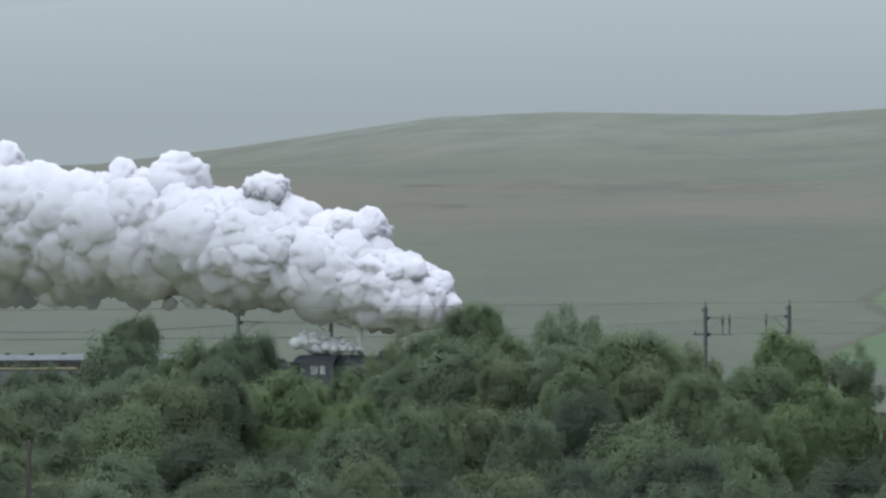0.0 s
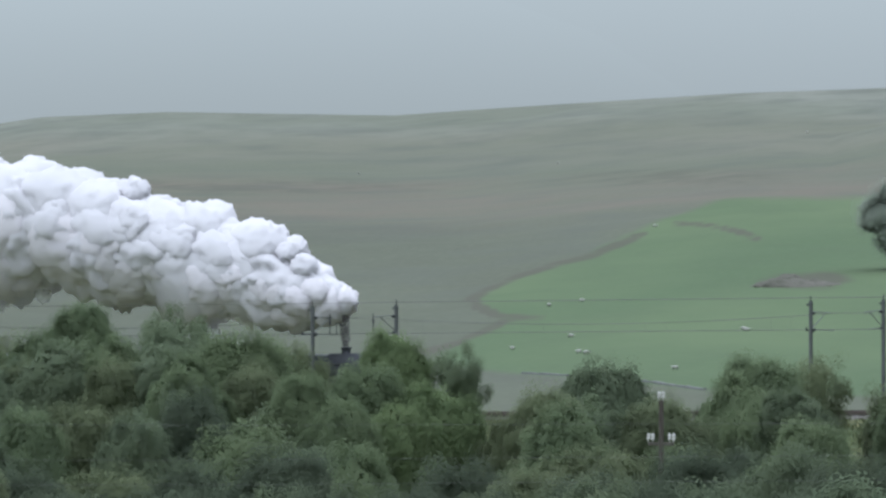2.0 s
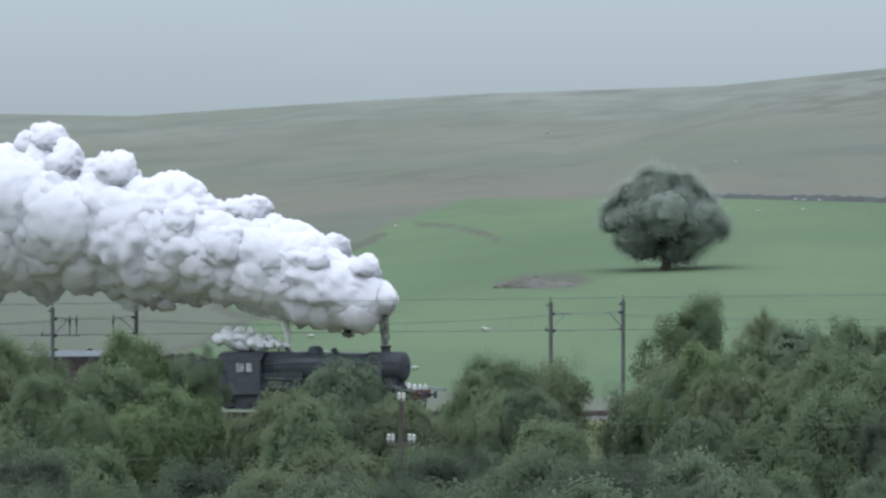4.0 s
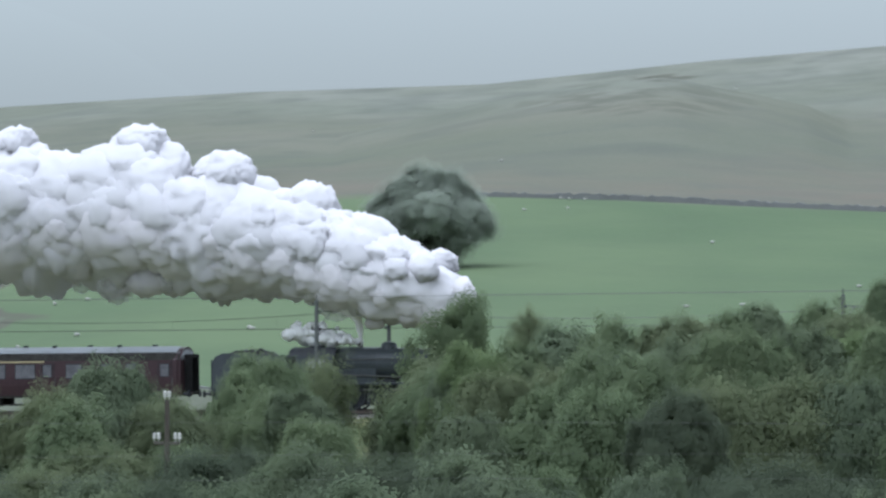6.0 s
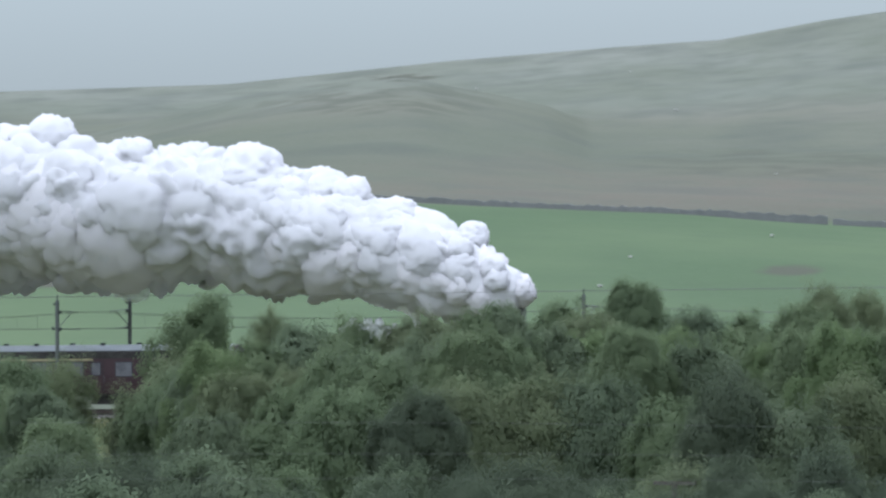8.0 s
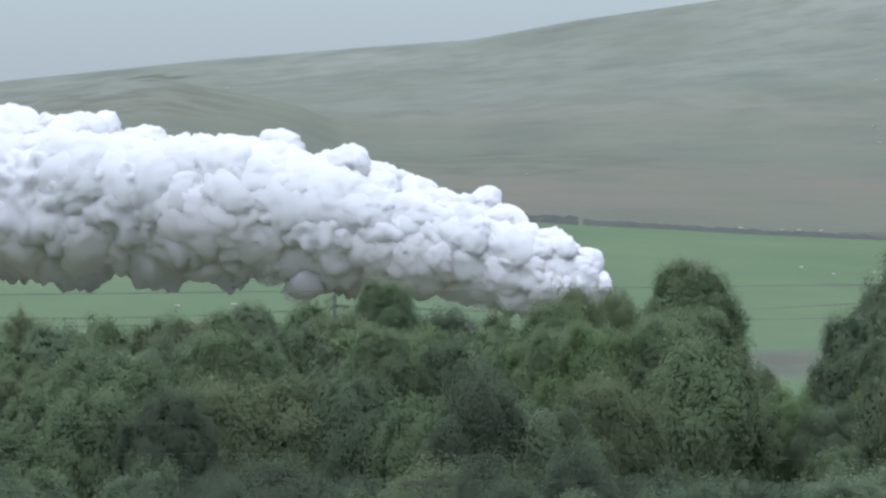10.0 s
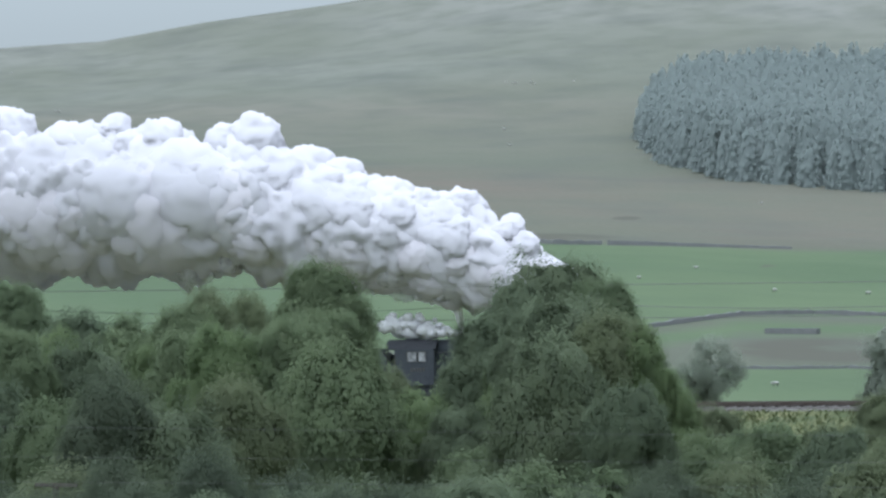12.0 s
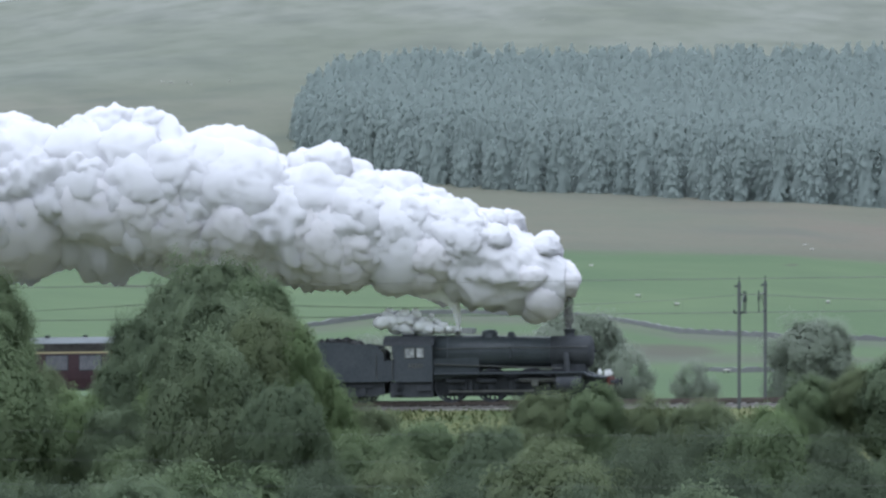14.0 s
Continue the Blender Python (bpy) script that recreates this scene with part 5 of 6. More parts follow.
        part("steam_pipe", finish(bm), SOOT, loco)
        bm = bmesh.new()
        lathe(bm, [(2.35, 0.10), (2.5, 0.10), (2.52, 0.06), (2.72, 0.06), (2.73, 0.23), (2.78, 0.23)], "x", 18, (0, 0.87 * s, 1.05))
        part("buffer", finish(bm), SOOT, loco)
        bm = bmesh.new()
        box(bm, -8.4, -7.55, min(0.8 * s, 1.2 * s), max(0.8 * s, 1.2 * s), 0.62, 0.98, 0.03)
        part("injector", bm, SOOT, loco)
        for x in (-4.5, -2.4, -6.3):
            bm = bmesh.new()
            lathe(bm, [(x - 0.55, 0.06), (x - 0.5, 0.13), (x + 0.5, 0.13), (x + 0.55, 0.06)], "x", 12, (0, 0.86 * s, 1.18))
            part("spring_hanger", finish(bm), SOOT, loco)
    bm = bmesh.new()
    box(bm, 2.2, 2.34, -1.2, 1.2, 0.85, 1.32, 0.015)
    part("buffer_beam", bm, RED, loco, "red front buffer beam")
    for y, z in ((-0.85, 1.34), (0.85, 1.34), (0.0, 1.34)):
        oil_lamp(loco, 2.12, y, z + 0.02)
    oil_lamp(loco, 1.75, -0.8, 1.44)
    bm = bmesh.new()
    tube(bm, [(2.3, 0, 1.05), (2.52, 0, 0.95), (2.5, 0, 0.6)], 0.045)
    part("coupling_hook", finish(bm), SOOT, loco)
    bm = bmesh.new()
    side_plate(bm, [(-7.3, 0.35), (-5.2, 0.35), (-4.9, 1.3), (-7.5, 1.3)], -0.55, 0.55)
    part("ashpan", finish(bm), SOOT, loco)
    for x in (-5.45, -3.2, -1.1):
        for s in (-1, 1):
            bm = bmesh.new()
            box(bm, x - 0.10, x + 0.10, min(0.62 * s, 0.8 * s), max(0.62 * s, 0.8 * s), 0.35, 1.25, 0.03)
            part("brake_hanger", bm, SOOT, loco)
    bm = bmesh.new()
    box(bm, -9.9, -7.5, -1.1, 1.1, 0.28, 1.15, 0.04)
    part("drag_box", bm, SOOT, loco)
    # Dark block added behind the wheels so the gaps below the boiler read dark.
    bm = bmesh.new()
    box(bm, -6.9, -0.7, -0.5, 0.5, 0.32, 1.7, 0.04)
    part("inside_frame_stretcher", bm, SOOT, loco)
    bm = bmesh.new()
    box(bm, -0.15, 1.9, -0.4, 0.4, 0.35, 0.75, 0.04)
    part("bogie_frame", bm, SOOT, loco)
    # wheels and rods
    for x in (-6.55, -4.30, -2.15):
        wheelset(loco, x, 0.914, 18, "driving_wheelset")
    for x in (-0.15, 1.75):
        wheelset(loco, x, 0.48, 10, "bogie_wheelset")
    for s, ph in ((-1, 0.0), (1, 90.0)):
        bm = bmesh.new()
        side_plate(bm, [(-6.72, -0.08), (-6.4, -0.07), (-2.3, -0.07), (-1.98, -0.08), (-1.98, 0.08), (-2.3, 0.05), (-6.4, 0.05), (-6.72, 0.08)], min(0.86 * s, 0.92 * s), max(0.86 * s, 0.92 * s))
        rod = part("coupling_rod", finish(bm), BRIGHT, loco, "bright steel coupling rod")
        RODS.append((rod, ph))
    return loco


def build_tender():
    tender = tagged(new("coal_tender"), "short black six-wheeled tender heaped with coal", "tender")
    bm = bmesh.new()
    side_plate(bm, [(-15.05, 1.25), (-10.2, 1.25), (-10.2, 2.75), (-10.7, 3.15), (-11.4, 3.25), (-11.9, 3.25), (-12.3, 3.35), (-14.3, 3.40), (-14.8, 3.2), (-15.05, 2.7)], -1.22, -1.17)
    side_plate(bm, [(-15.05, 1.25), (-10.2, 1.25), (-10.2, 2.75), (-10.7, 3.15), (-11.4, 3.25), (-11.9, 3.25), (-12.3, 3.35), (-14.3, 3.40), (-14.8, 3.2), (-15.05, 2.7)], 1.17, 1.22)
    box(bm, -15.05, -15.0, -1.22, 1.22, 1.25, 3.0)
    box(bm, -10.5, -10.45, -1.2, 1.2, 1.25, 3.0)
    box(bm, -15.0, -10.5, -1.17, 1.17, 1.25, 2.4)
    part("tank", finish(bm), BLACK, tender, "matt black tender tank")
    bm = bmesh.new()
    grid = {}
    for i in range(25):
        for j in range(13):
            x, y = -14.7 + 3.6 * i / 24, -1.12 + 2.24 * j / 12
            heap = 1 - ((i - 12) / 13) ** 4
            z = 2.55 + 1.0 * heap * (1 - 0.5 * ((j - 6) / 6.5) ** 2) + 0.22 * noise.noise((x * 4, y * 4, 1))
            grid[i, j] = bm.verts.new((x, y, z))
    for i in range(24):
        for j in range(12):
            bm.faces.new((grid[i, j], grid[i + 1, j], grid[i + 1, j + 1], grid[i, j + 1]))
    part("coal_heap", finish(bm), COAL, tender, "heap of black coal")
    bm = bmesh.new()
    box(bm, -15.2, -9.95, -1.25, 1.25, 1.16, 1.25, 0.01)
    part("footplate", bm, BLACK, tender)
    for s in (-1, 1):
        bm = bmesh.new()
        side_plate(bm, [(-15.1, 0.55), (-14.4, 0.35), (-11.0, 0.35), (-10.2, 0.5), (-10.2, 1.16), (-15.1, 1.16)], min(0.95 * s, 1.0 * s), max(0.95 * s, 1.0 * s))
        part("tender_frame", finish(bm), SOOT, tender)
        for x in (-14.3, -12.8, -11.4):
            bm = bmesh.new()
            box(bm, x - 0.16, x + 0.16, min(1.0 * s, 1.16 * s), max(1.0 * s, 1.16 * s), 0.38, 0.82, 0.03)
            box(bm, x - 0.55, x + 0.55, min(1.02 * s, 1.12 * s), max(1.02 * s, 1.12 * s), 0.86, 0.98, 0.02)
            part("axlebox", bm, SOOT, tender)
        bm = bmesh.new()
        lathe(bm, [(-15.65, 0.21), (-15.6, 0.21), (-15.59, 0.06), (-15.35, 0.08), (-15.2, 0.10)], "x", 16, (0, 0.87 * s, 1.02))
        part("buffer", finish(bm), SOOT, tender)
        bm = bmesh.new()
        tube(bm, [(-10.62, 1.25 * s, 1.3), (-10.62, 1.25 * s, 2.7)], 0.02)
        part("tender_handrail", finish(bm), BRIGHT, tender)
    for x in (-14.3, -12.8, -11.4):
        wheelset(tender, x, 0.63, 12, "tender_wheelset")
    return tender


def coach_outline(z0, z1, half):
    """Right half of the tumblehome body side and the roof arc, as (y, z)."""
    side = [(half - 0.07, z0), (half, z0 + 0.55), (half, z0 + 1.1), (half - 0.06, 3.02)]
    roof = [(half * 0.97 * math.sin(a), 3.02 + (z1 - 3.02) * (math.cos(a) - math.cos(1.38)) / (1 - math.cos(1.38))) for a in np.linspace(1.38, 0, 9)]
    return side, roof


def build_coach(rear, front, layout):
    """A maroon carriage between two places along the train; layout: list of (centre from front, width, kind)."""
    coach = tagged(new("railway_carriage"), "maroon passenger carriage with a pale grey roof", "carriage", "carriages")
    half, z0, z1 = 1.38, 1.0, 3.80
    side, roof = coach_outline(z0, z1, half)
    bm = bmesh.new()
    ring = side + [(y, z - 0.02) for y, z in roof[1:]]
    ring = ring + [(-y, z) for y, z in ring[::-1][1:]]
    extrude_profile(bm, ring, rear + 0.25, front - 0.25)
    # bowed ends
    for x, d in ((front - 0.25, 1), (rear + 0.25, -1)):
        extrude_profile(bm, [(y * 0.93, z) for y, z in ring], min(x, x + 0.2 * d), max(x, x + 0.2 * d))
    part("body", finish(bm), MAROON, coach, "maroon body side")
    bm = bmesh.new()
    arc = roof + [(-y, z) for y, z in roof[::-1][1:]]
    sections = []
    for x, k in ((rear + 0.05, 0.80), (rear + 0.3, 0.93), (rear + 0.7, 1.0), (front - 0.7, 1.0), (front - 0.3, 0.93), (front - 0.05, 0.80)):
        sections.append([bm.verts.new((x, y * (0.5 + 0.5 * k) * 1.012, 3.02 + (z - 3.02) * k + 0.02)) for y, z in arc])
    # The sides of the roof arc are painted dark in place of their shade.
    cant = bmesh.new()
    for a, c in zip(sections, sections[1:]):
        for i in range(len(arc) - 1):
            if 3 <= i < len(arc) - 4:
                bm.faces.new((a[i], a[i + 1], c[i + 1], c[i]))
            else:
                cant.faces.new([cant.verts.new(v.co) for v in (a[i], a[i + 1], c[i + 1], c[i])])
    bmesh.ops.remove_doubles(cant, verts=cant.verts, dist=0.0005)
    part("cantrail", finish(cant), UNDER, coach, "lower edge of the roof with its shade painted dark", True)
    bm.faces.new(sections[0])
    bm.faces.new(sections[-1][::-1])
    part("roof", finish(bm), ROOFGREY, coach, "weathered pale grey roof", True)
    for i in range(9):
        x = front - 2.2 - i * 2.05
        bm = bmesh.new()
        lathe(bm, [(3.76, 0.12), (3.84, 0.12), (3.88, 0.17), (3.91, 0.17), (3.93, 0.08)], "z", 14, (x, 0.25 * (-1) ** i, 0))
        part("roof_vent", finish(bm), SOOT, coach)
    for s in (-1, 1):
        for off, w, kind in layout:
            x = front - off
            yy = (half - 0.012) * s
            z0w, z1w = (2.02, 2.80) if kind != "door" else (2.1, 2.78)
            bm = bmesh.new()
            box(bm, x - w / 2 - 0.05, x + w / 2 + 0.05, min(yy, yy + 0.026 * s), max(yy, yy + 0.026 * s), z0w - 0.05, z1w + 0.05, 0.01)
            fr = part("carriage_window" if kind != "door" else "carriage_door_light", bm, SOOT, coach)
            bm = bmesh.new()
            yo = yy + 0.028 * s
            box(bm, x - w / 2, x + w / 2, min(yo, yo + 0.008 * s), max(yo, yo + 0.008 * s), z0w, z1w)
            part("pane", bm, GLASS if kind == "dark" else PALE_PANE, fr, "" if kind == "dark" else "pale matt pane")
            if kind == "door":
                for xx in (x - 0.42, x + 0.42):
                    bm = bmesh.new()
                    box(bm, xx - 0.012, xx + 0.012, min(yy, yy + 0.02 * s), max(yy, yy + 0.02 * s), 1.1, 2.95)
                    part("door_edge", bm, SOOT, fr)
                bm = bmesh.new()
                tube(bm, [(x + 0.5, 1.42 * s, 1.6), (x + 0.5, 1.42 * s, 2.0)], 0.02)
                part("grab_handle", finish(bm), BRIGHT, fr)
        bm = bmesh.new()
        yy = (half - 0.045) * s
        box(bm, rear + 0.6, front - 8.6, min(yy, yy + 0.03 * s), max(yy, yy + 0.03 * s), 2.93, 3.02)
        part("cream_stripe", bm, CREAM, coach, "thin cream band above the windows")
        bm = bmesh.new()
        box(bm, rear + 0.3, front - 0.3, min(1.2 * s, 1.3 * s), max(1.2 * s, 1.3 * s), 0.86, 1.0)
        part("solebar", bm, UNDER, coach)
        for xa in (rear + 6.5, front - 8.8):
            bm = bmesh.new()
            box(bm, xa, xa + 1.8, min(0.5 * s, 1.1 * s), max(0.5 * s, 1.1 * s), 0.38, 0.86, 0.04)
            part("battery_box", bm, UNDER, coach)
        bm = bmesh.new()
        for xa, xb in ((rear + 5, rear + 8), (front - 8, front - 5)):
            tube(bm, [(xa, 1.05 * s, 0.86), (xb if xa < -30 else xb, 1.05 * s, 0.45)], 0.035)
        tube(bm, [(rear + 8, 1.05 * s, 0.45), (front - 8, 1.05 * s, 0.45)], 0.035)
        part("truss_rod", finish(bm), UNDER, coach)
        for e, d in ((front, 1), (rear, -1)):
            bm = bmesh.new()
            lathe(bm, [(0, 0.09), (0.35 * d, 0.07), (0.36 * d, 0.22), (0.41 * d, 0.22)], "x", 16, (e - 0.05 * d, 0.87 * s, 1.05))
            part("buffer", finish(bm), SOOT, coach)
    for e, d in ((front, 1), (rear, -1)):
        bm = bmesh.new()
        x0, x1 = sorted((e - 0.05 * d, e + 0.42 * d))
        outer, inner = (-0.62, 0.62, 1.15, 3.35), (-0.45, 0.45, 1.2, 3.15)
        box(bm, x0, x1, -0.62, -0.45, 1.15, 3.35, 0.02)
        box(bm, x0, x1, 0.45, 0.62, 1.15, 3.35, 0.02)
        box(bm, x0, x1, -0.45, 0.45, 3.15, 3.35, 0.02)
        box(bm, x0, x0 + 0.1, -0.45, 0.45, 1.15, 3.15)
        part("gangway", bm, RUBBER, coach, "black corridor connection")
    for bx in (front - 3.0, rear + 3.0):
        bm = bmesh.new()
        for s in (-1, 1):
            side_plate(bm, [(bx - 1.8, 0.55), (bx - 1.2, 0.40), (bx + 1.2, 0.40), (bx + 1.8, 0.55), (bx + 1.8, 0.75), (bx + 0.6, 0.80), (bx - 0.6, 0.80), (bx - 1.8, 0.75)], min(0.92 * s, 1.05 * s), max(0.92 * s, 1.05 * s))
        box(bm, bx - 0.2, bx + 0.2, -1.05, 1.05, 0.45, 0.85)
        part("bogie_frame", finish(bm), UNDER, coach)
        for x in (bx - 1.3, bx + 1.3):
            wheelset(coach, x, 0.457, 4, "carriage_wheelset")
    return coach


BRAKE = [(1.0, 0.5, "door"), (3.1, 0.55, "pale"), (4.7, 0.55, "pale"), (6.7, 0.95, "pale"), (8.4, 0.5, "door"),
         (9.8, 1.2, "pale"), (11.7, 1.2, "pale"), (13.6, 1.2, "pale"), (15.5, 1.2, "pale"), (17.4, 1.2, "pale"), (19.0, 0.5, "door")]
OPEN = [(0.9, 0.5, "door")] + [(2.6 + 2.05 * i, 1.25, "pale") for i in range(8)] + [(18.6, 0.5, "door")]
TRAIN = [build_locomotive(), build_tender(), build_coach(-36.7, -16.9, BRAKE), build_coach(-57.3, -37.5, OPEN)]

# ---- exhaust: rigid billows that stream back over the train ----
def swell(p, f, o):
    """Rounded swellings with soft creases between them."""
    return math.sqrt(noise.noise(Vector(p) * f + o) ** 2 + 0.006)


def puff_mesh(name, seed, mat, level=5, rough=1.0):
    """A cauliflower billow about 1 in radius: swellings on swellings, with a soft skin."""
    rng = np.random.default_rng(seed)
    bm = bmesh.new()
    bmesh.ops.create_icosphere(bm, subdivisions=level, radius=1.0)
    d = np.array([v.co[:] for v in bm.verts])
    d /= np.linalg.norm(d, axis=1)[:, None]
    off = Vector(rng.uniform(-50, 50, 3))
    out = np.array([0.80 + 0.26 * noise.noise(Vector(w) * 1.2 + off) + rough * (0.22 * swell(w, 2.4, -off) + 0.10 * swell(w, 4.8, off * 2) + 0.045 * swell(w, 9.5, off)) for w in d])
    out = out / np.percentile(out, 97)
    for v, o, w in zip(bm.verts, out, d):
        v.co = Vector(w * o)
    me = bpy.data.meshes.new(name)
    bm.to_mesh(me)
    bm.free()
    me.materials.append(mat)
    me.polygons.foreach_set("use_smooth", [True] * len(me.polygons))
    own = np.empty(len(me.vertices) * 3, dtype=np.float32)
    me.vertices.foreach_get("normal", own)
    mild = 0.25 * own.reshape(-1, 3) + 0.75 * d
    mild /= np.linalg.norm(mild, axis=1)[:, None]
    me.normals_split_custom_set_from_vertices(mild.tolist())
    return me


def steam_trail(name, mat, parent, way, seed, ragged=0.5):
    """A swelling trail of steam along a way of (x, z, radius), lumpy and ragged."""
    bm = bmesh.new()
    marks = np.linspace(0, len(way) - 1, 40)
    xs, zs, rs = (np.interp(marks, range(len(way)), [w[k] for w in way]) for k in range(3))
    rings, sides, off = [], 24, Vector((seed * 5.0, 0, 0))
    for i in range(len(marks)):
        j, k = max(i - 1, 0), min(i + 1, len(marks) - 1)
        d = Vector((xs[k] - xs[j], 0, zs[k] - zs[j])).normalized()
        up = Vector((-d.z, 0, d.x))
        ring = []
        for q in range(sides):
            a = 2 * math.pi * q / sides
            out = up * math.cos(a) + Vector((0, 1, 0)) * math.sin(a)
            p = Vector((xs[i], 0, zs[i]))
            at = p + out * rs[i]
            lump = 0.75 + ragged * (1.6 * swell(at, 1.1, off) + 0.9 * swell(at, 2.6, -off) + 0.4 * swell(at, 6.0, off))
            ring.append(bm.verts.new(p + out * rs[i] * lump))
        rings.append(ring)
    for r0, r1 in zip(rings, rings[1:]):
        for q in range(sides):
            bm.faces.new((r0[q], r0[(q + 1) % sides], r1[(q + 1) % sides], r1[q]))
    bm.faces.new(rings[0][::-1])
    bm.faces.new(rings[-1])
    return part(name, finish(bm), mat, parent, "", True)


PUFFS = [puff_mesh("billow", 70 + i, SMOKE) for i in range(7)]
GREYS = [puff_mesh("billow", 80 + i, SMOKE_GREY) for i in range(4)]
WISPS = [puff_mesh("wisp", 90 + i, SMOKE_GREY if i < 3 else THIN, level=4, rough=1.6) for i in range(6)]
SHREDS = [puff_mesh("steam", 140 + i, VALVE_STEAM, level=4, rough=1.7) for i in range(3)]
DARKS = [puff_mesh("dark_billow", 95 + i, SMOKE_DARK, level=4) for i in range(2)]

BACK = [-1, -0.3, 1, 2, 3, 5, 7, 10, 14, 18, 22, 26, 32, 60]
ROOF_Z = [7.6, 8.5, 9.3, 9.9, 10.4, 11.3, 11.9, 12.7, 14.0, 15.1, 15.7, 16.0, 16.8, 19.0]
SOLE_Z = [5.8, 4.7, 4.3, 4.4, 4.5, 5.0, 5.4, 5.9, 6.3, 6.6, 6.8, 6.9, 7.0, 7.2]
# towers that boil up and stay where they rose: place along the line, height above the mean roof, radius
TOWERS = [(-214.3, 0.5, 1.4), (-205.9, 0.2, 1.4), (-202.1, 1.2, 1.9), (-195.3, 1.8, 1.2), (-189.1, 1.2, 1.4), (-188.8, 1.4, 1.3), (-184.8, 0.3, 1.2), (-177.6, 0.6, 0.9),
          (-172.9, 0.6, 1.9), (-166.2, 2.0, 1.2), (-161.7, 1.0, 1.4), (-158.6, 0.3, 0.9), (-153.0, 0.9, 1.1), (-144.8, 1.8, 1.4), (-139.4, 1.4, 1.5), (-134.5, 1.0, 1.5),
          (-129.5, 0.1, 1.2), (-124.3, 0.1, 1.5), (-119.5, 0.2, 1.1), (-118.0, 0.4, 1.5), (-116.3, 0.7, 1.2), (-113.6, 0.3, 1.4), (-110.0, -0.0, 1.2), (-105.7, 0.8, 1.4),
          (-101.5, 0.9, 1.4), (-99.7, 0.4, 1.5), (-96.2, 0.0, 1.4), (-93.7, 0.6, 0.9), (-91.1, 0.6, 1.5), (-85.6, 1.6, 1.7), (-79.7, -0.1, 1.5), (-74.2, 1.0, 1.7),
          (-72.0, 0.8, 1.4), (-68.9, 0.0, 1.5), (-61.8, 0.8, 1.5), (-57.1, -0.1, 1.5), (-51.6, 0.7, 1.1)]


def plume_at(s):
    top, low = float(np.interp(s, BACK, ROOF_Z)), float(np.interp(s, BACK, SOLE_Z))
    return (top + low) / 2, (top - low) / 2


def build_plume():
    """All billows under one carrier that follows the chimney; each keeps its own way back along the plume."""
    carrier = tagged(PLUME, "billowing white and grey exhaust trailing back from the chimney", "smoke")
    rng = random.Random(21)
    ways, towers = [], []

    def launch(mesh, name, r, s0, s1, phi, k, squash=1.0):
        ob = new(name, mesh)
        ob.parent = carrier
        ob.scale = (r, r * rng.uniform(0.85, 1.1), r * squash)
        ways.append((ob, s0, s1, phi, k, rng.random(), rng.uniform(-25, 25), r))

    for count, r, s0, s1 in ((30, 1.1, 0.3, 6.5), (40, 1.9, 2.4, 16), (44, 2.6, 8, 34), (30, 3.3, 16, 54)):
        for i in range(count):
            phi = -150 + 300 * ((i * 0.618 + 0.07 * rng.random()) % 1.0)
            if phi > 25 and rng.random() < 0.6:
                phi = -phi
            under = phi < -84 + rng.uniform(-22, 22) or phi > 95
            launch(GREYS[i % 4] if under else PUFFS[i % 7], "billow", r * rng.uniform(0.8, 1.2), s0, s1, phi, rng.uniform(0.92, 1.03))
    for count, r, s0, s1 in ((14, 1.0, 0.3, 6), (22, 1.7, 3, 20), (22, 2.3, 9, 45)):
        for i in range(count):
            phi = rng.uniform(150, 260)
            launch(GREYS[i % 4], "billow", r * rng.uniform(0.8, 1.2), s0, s1, phi, rng.uniform(0.8, 1.0), 0.8)
    # torn wisps that hang from the sole
    for count, r, s0, s1 in ((8, 0.5, 0.6, 8), (14, 0.8, 4, 24), (16, 1.15, 10, 40)):
        for i in range(count):
            launch(WISPS[i % 6], "wisp", r * rng.uniform(0.7, 1.3), s0, s1, rng.uniform(155, 215), rng.uniform(0.92, 1.06), rng.uniform(0.6, 1.0))
    for place, rise, r in TOWERS:
        for big, drop, shift in ((1.15, 0.0, 0.0), (1.9, 0.8, 0.5), (1.3, 0.9, -0.9), (0.8, 0.55, 0.95)):
            ob = new("tower_billow", PUFFS[rng.randrange(7)])
            ob.parent = carrier
            ob.scale = (r * big, r * big, r * big * 1.05)
            towers.append((ob, place - shift * r, rise - drop * r, r * big, rng.uniform(-0.8, 0.1), rng.uniform(-40, 40)))
    # the dense heart of the plume
    bm = bmesh.new()
    rings = []
    sides = 96
    ss = np.concatenate([np.linspace(0.1, 6, 40), np.linspace(6.2, 56, 260)])
    for s in ss:
        zc, h = plume_at(s)
        h *= 0.62 + 0.26 * min(1.0, s / 3.0)
        ring = []
        for i in range(sides):
            a = 2 * math.pi * i / sides
            q = Vector((-s, math.sin(a) * h, zc + math.cos(a) * h))
            w = 0.74 + 0.40 * swell(q, 0.36, Vector()) + 0.28 * swell(q, 0.8, Vector((9, 0, 0))) + 0.16 * swell(q, 1.7, Vector((0, 5, 0))) + 0.07 * swell(q, 3.6, Vector((0, 0, 3)))
            w *= 1 + 0.4 * max(-math.cos(a), 0.0) * noise.noise((s * 0.3, 2.0, 0.0)) - 0.10 * max(math.cos(a), 0.0)
            ring.append(bm.verts.new((-s, math.sin(a) * h * w, zc + math.cos(a) * h * w)))
        rings.append(ring)
    for a, c in zip(rings, rings[1:]):
        for i in range(sides):
            bm.faces.new((a[i], c[i], c[(i + 1) % sides], a[(i + 1) % sides]))
    bm.faces.new(rings[0])
    bm.faces.new(rings[-1][::-1])
    part("plume_core", finish(bm), SMOKE, carrier, "dense white heart of the plume", True)
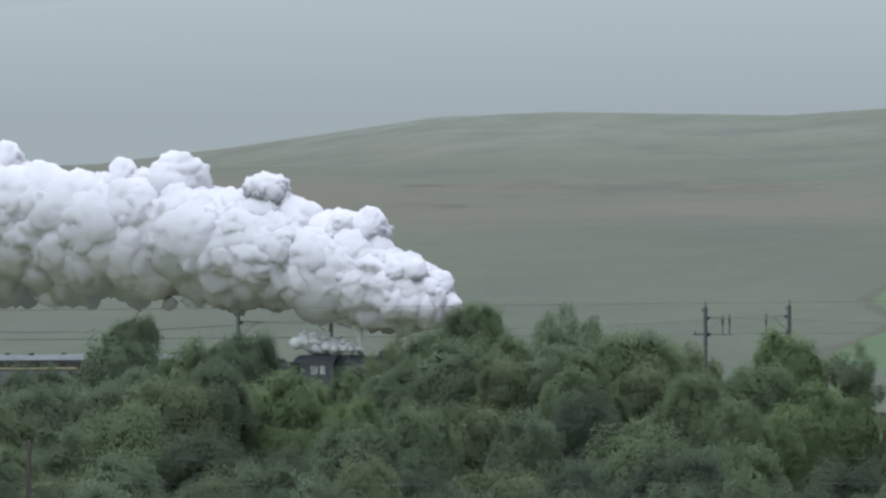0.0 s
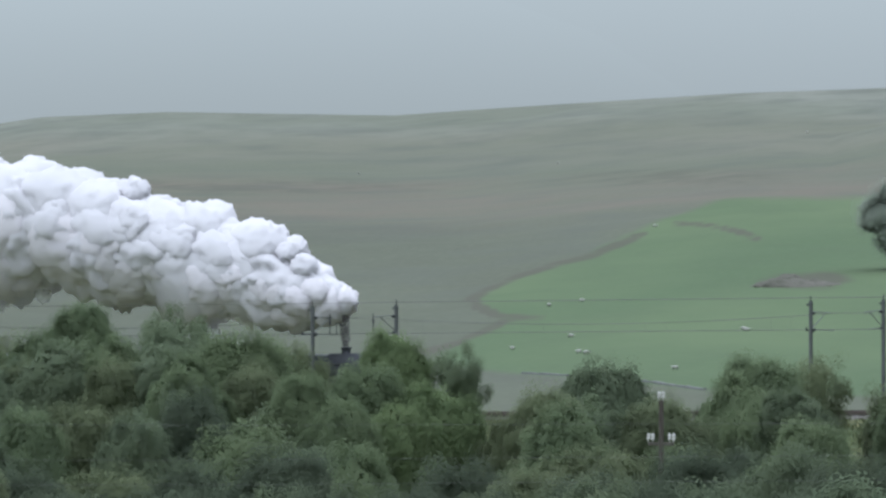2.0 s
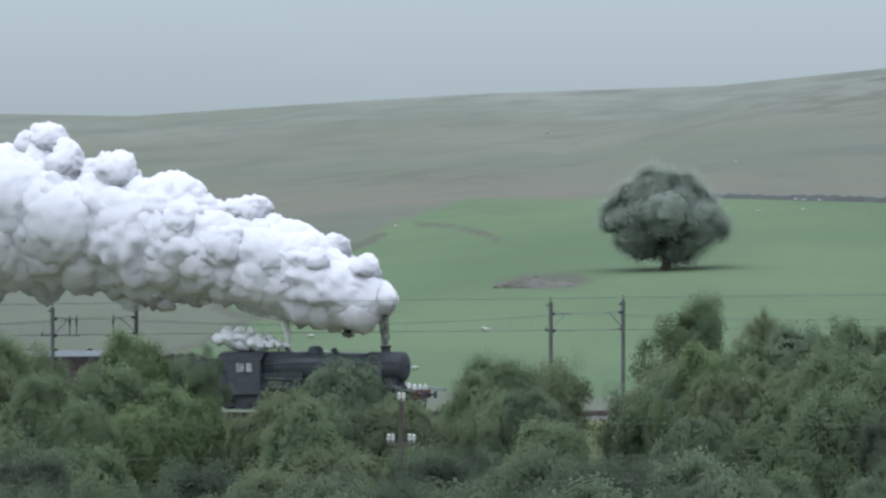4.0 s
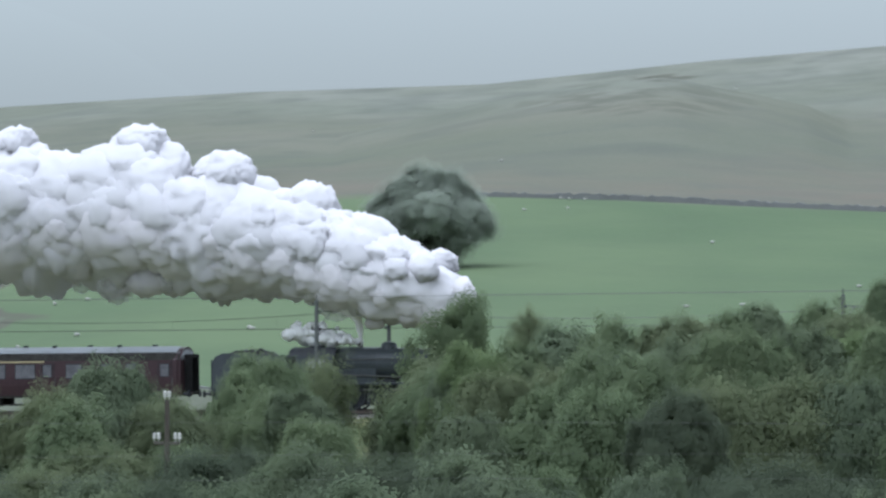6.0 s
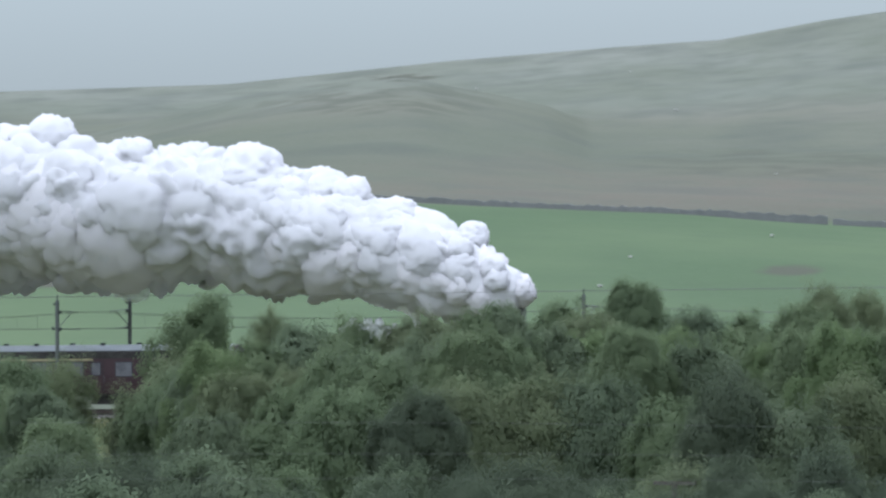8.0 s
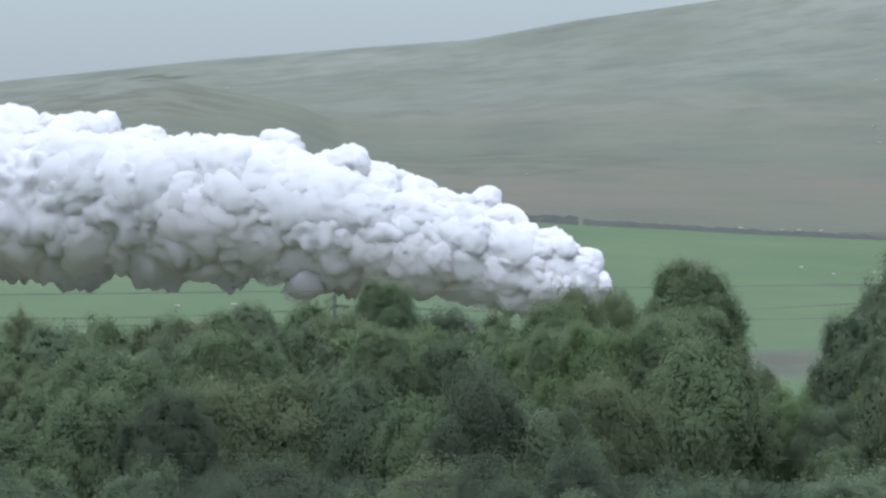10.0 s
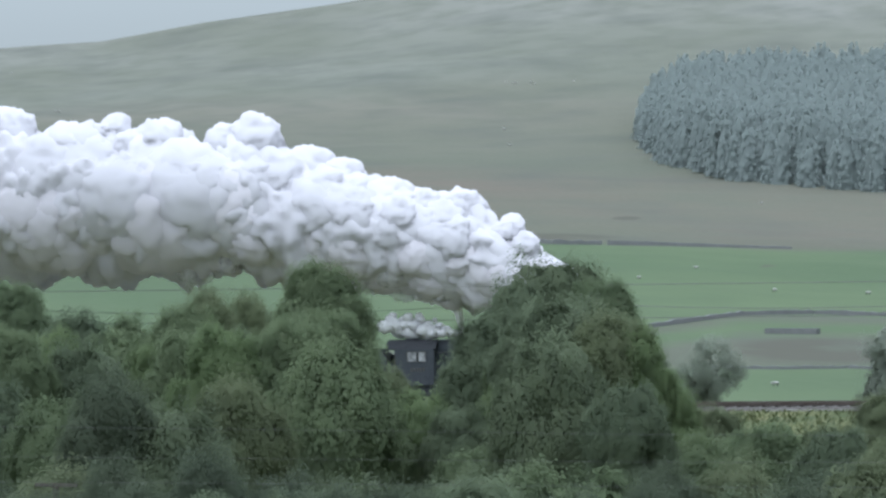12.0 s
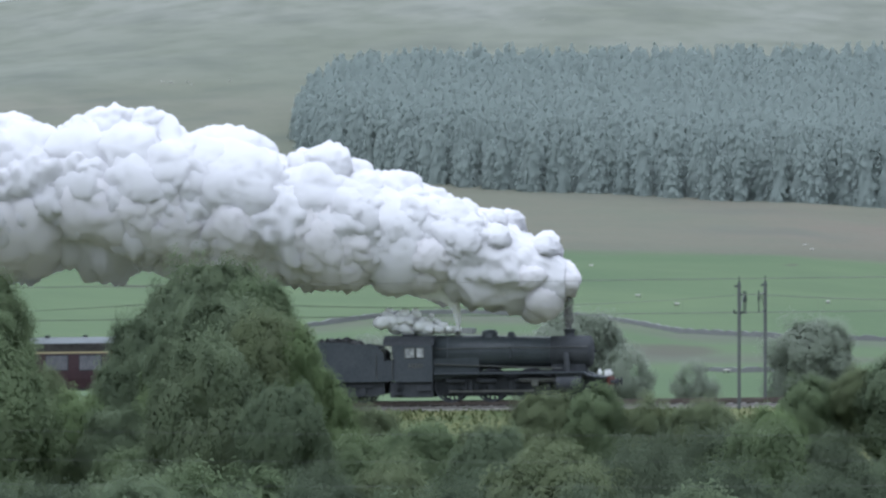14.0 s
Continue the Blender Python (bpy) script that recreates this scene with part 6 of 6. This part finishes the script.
    # the dark column straight over the chimney
    for i in range(5):
        t = i / 4
        ob = new("dark_billow", DARKS[i % 2])
        ob.parent = carrier
        ob.location = (-0.02 - 0.35 * t * t + 0.05 * rng.uniform(-1, 1), 0.05 * rng.uniform(-1, 1), 3.95 + 2.6 * t)
        k = 0.22 + 0.34 * t
        ob.scale = (k, k, 0.62 + 0.25 * t)
        ob.rotation_euler = (0, 0, rng.uniform(0, 6))
    # steam from the safety valves: a jet that bends back into the plume, and shreds drifting over the cab
    steam_trail("steam_jet", VALVE_STEAM, carrier, [(-6.2, 3.9, 0.07), (-6.22, 4.6, 0.16), (-6.35, 5.3, 0.28), (-6.7, 5.9, 0.5), (-7.3, 6.4, 0.8), (-8.4, 6.8, 1.0)], 1, 0.4)
    for i in range(44):
        t = (i + 0.5) / 44
        ob = new("steam_shred", SHREDS[i % 3])
        ob.parent = carrier
        high = rng.random() ** 1.5
        ob.location = (-6.25 - 4.2 * t, rng.uniform(-0.45, 0.45), 3.93 + 0.2 * t + 0.95 * high * min(1.0, 2.5 * t))
        k = (0.20 + 0.20 * min(1.0, 2 * t)) * rng.uniform(0.7, 1.25) * (1 - 0.4 * high)
        ob.scale = (k * 1.35, k, k)
        ob.rotation_euler = (rng.uniform(-0.6, 0.6), rng.uniform(-0.6, 0.6), rng.uniform(0, 6))
    return ways, towers


WAYS, RISEN = build_plume()


def billow_pose(way, t):
    """Where a billow is t seconds in: back along the plume's skin at the train's pace, then home through its heart."""
    ob, s0, s1, phi, k, start, turn, r = way
    out = (s1 - s0) / (SPEED * 0.97)
    home = 0.22 * out + 0.3
    u = (t / (out + home) + start) % 1.0 * (out + home)
    if u < out:
        q = u / out
        s = s0 + (s1 - s0) * q
        grow = min(1.0, u / 0.12 if r < 1.2 else u / 0.35, (out - u) / 0.35)
    else:
        q = 1 - (u - out) / home
        q = q * q * (3 - 2 * q)
        s = s0 + (s1 - s0) * q
        grow = 0.0
    zc, h = plume_at(s)
    a = radians(phi)
    place = CHIMNEY_START + SPEED * t - s
    side = max(math.cos(a), 0.0)
    reach = h + side * min(1.0, s / 5) * (0.5 * noise.noise((place * 0.21, 5.0, 0.0)) + 0.4 * noise.noise((place * 0.5, 1.0, 0.0)) + 0.2)
    reach += max(-math.cos(a), 0.0) * min(1.0, s / 4) * 1.5 * noise.noise((place * 0.35, 7.0, 0.0))
    reach = max(reach * k - 0.88 * r, 0.0) * grow * grow * (3 - 2 * grow)
    return pose(-s, math.sin(a) * reach, zc + math.cos(a) * reach, turn * 0.4 + 4 * math.sin(t + phi), turn * 0.6 + 6 * math.sin(0.7 * t + phi), turn)


def tower_pose(tower, t):
    """A tower waits in the heart of the plume, comes out behind the chimney and stays over its place on the line while the train runs on."""
    ob, place, rise, r, y, turn = tower
    s = CHIMNEY_START + SPEED * t - place
    out = min(max((s - 2.3 * r) / 2.5, 0.0), 1.0) * min(max((48 - s) / 8, 0.0), 1.0)
    out = out * out * (3 - 2 * out)
    s = min(max(s, 2.3 * r), 50.0)
    zc, h = plume_at(s)
    return pose(-s, y * out, zc + (h + rise - 0.93 * r) * out, 3 * math.sin(t + turn), turn * 0.3 + 3 * math.sin(0.7 * t + turn), turn)


# ---- what moves ----
def motions():
    halves = [k * 0.5 for k in range(29)]

    def along(t):
        x = CHIMNEY_START + SPEED * t
        return (t, pose(x, TRACK_Y, (x + 52.7) / 77.0, 0, -SLOPE, 0))

    for thing in TRAIN + [PLUME]:
        walk(thing, [along(t) for t in halves])
    for ob, x, r in WHEELSETS:
        step = 0.1 if r > 0.7 else 2 / 30
        n = int(round(SECONDS / step))
        walk(ob, [(k * step, pose(x, 0, r) @ Matrix.Rotation(SPEED * k * step / r, 4, "Y")) for k in range(n + 1)])
    for ob, phase in RODS:
        rows = []
        for k in range(141):
            a = SPEED * k * 0.1 / 0.914 + radians(phase)
            rows.append((k * 0.1, pose(0.33 * math.sin(a), 0, 0.914 + 0.33 * math.cos(a))))
        walk(ob, rows)
    for way in WAYS:
        walk(way[0], [(k * 0.2, billow_pose(way, k * 0.2)) for k in range(71)])
    for tower in RISEN:
        walk(tower[0], [(k * 0.2, tower_pose(tower, k * 0.2)) for k in range(71)])


motions()
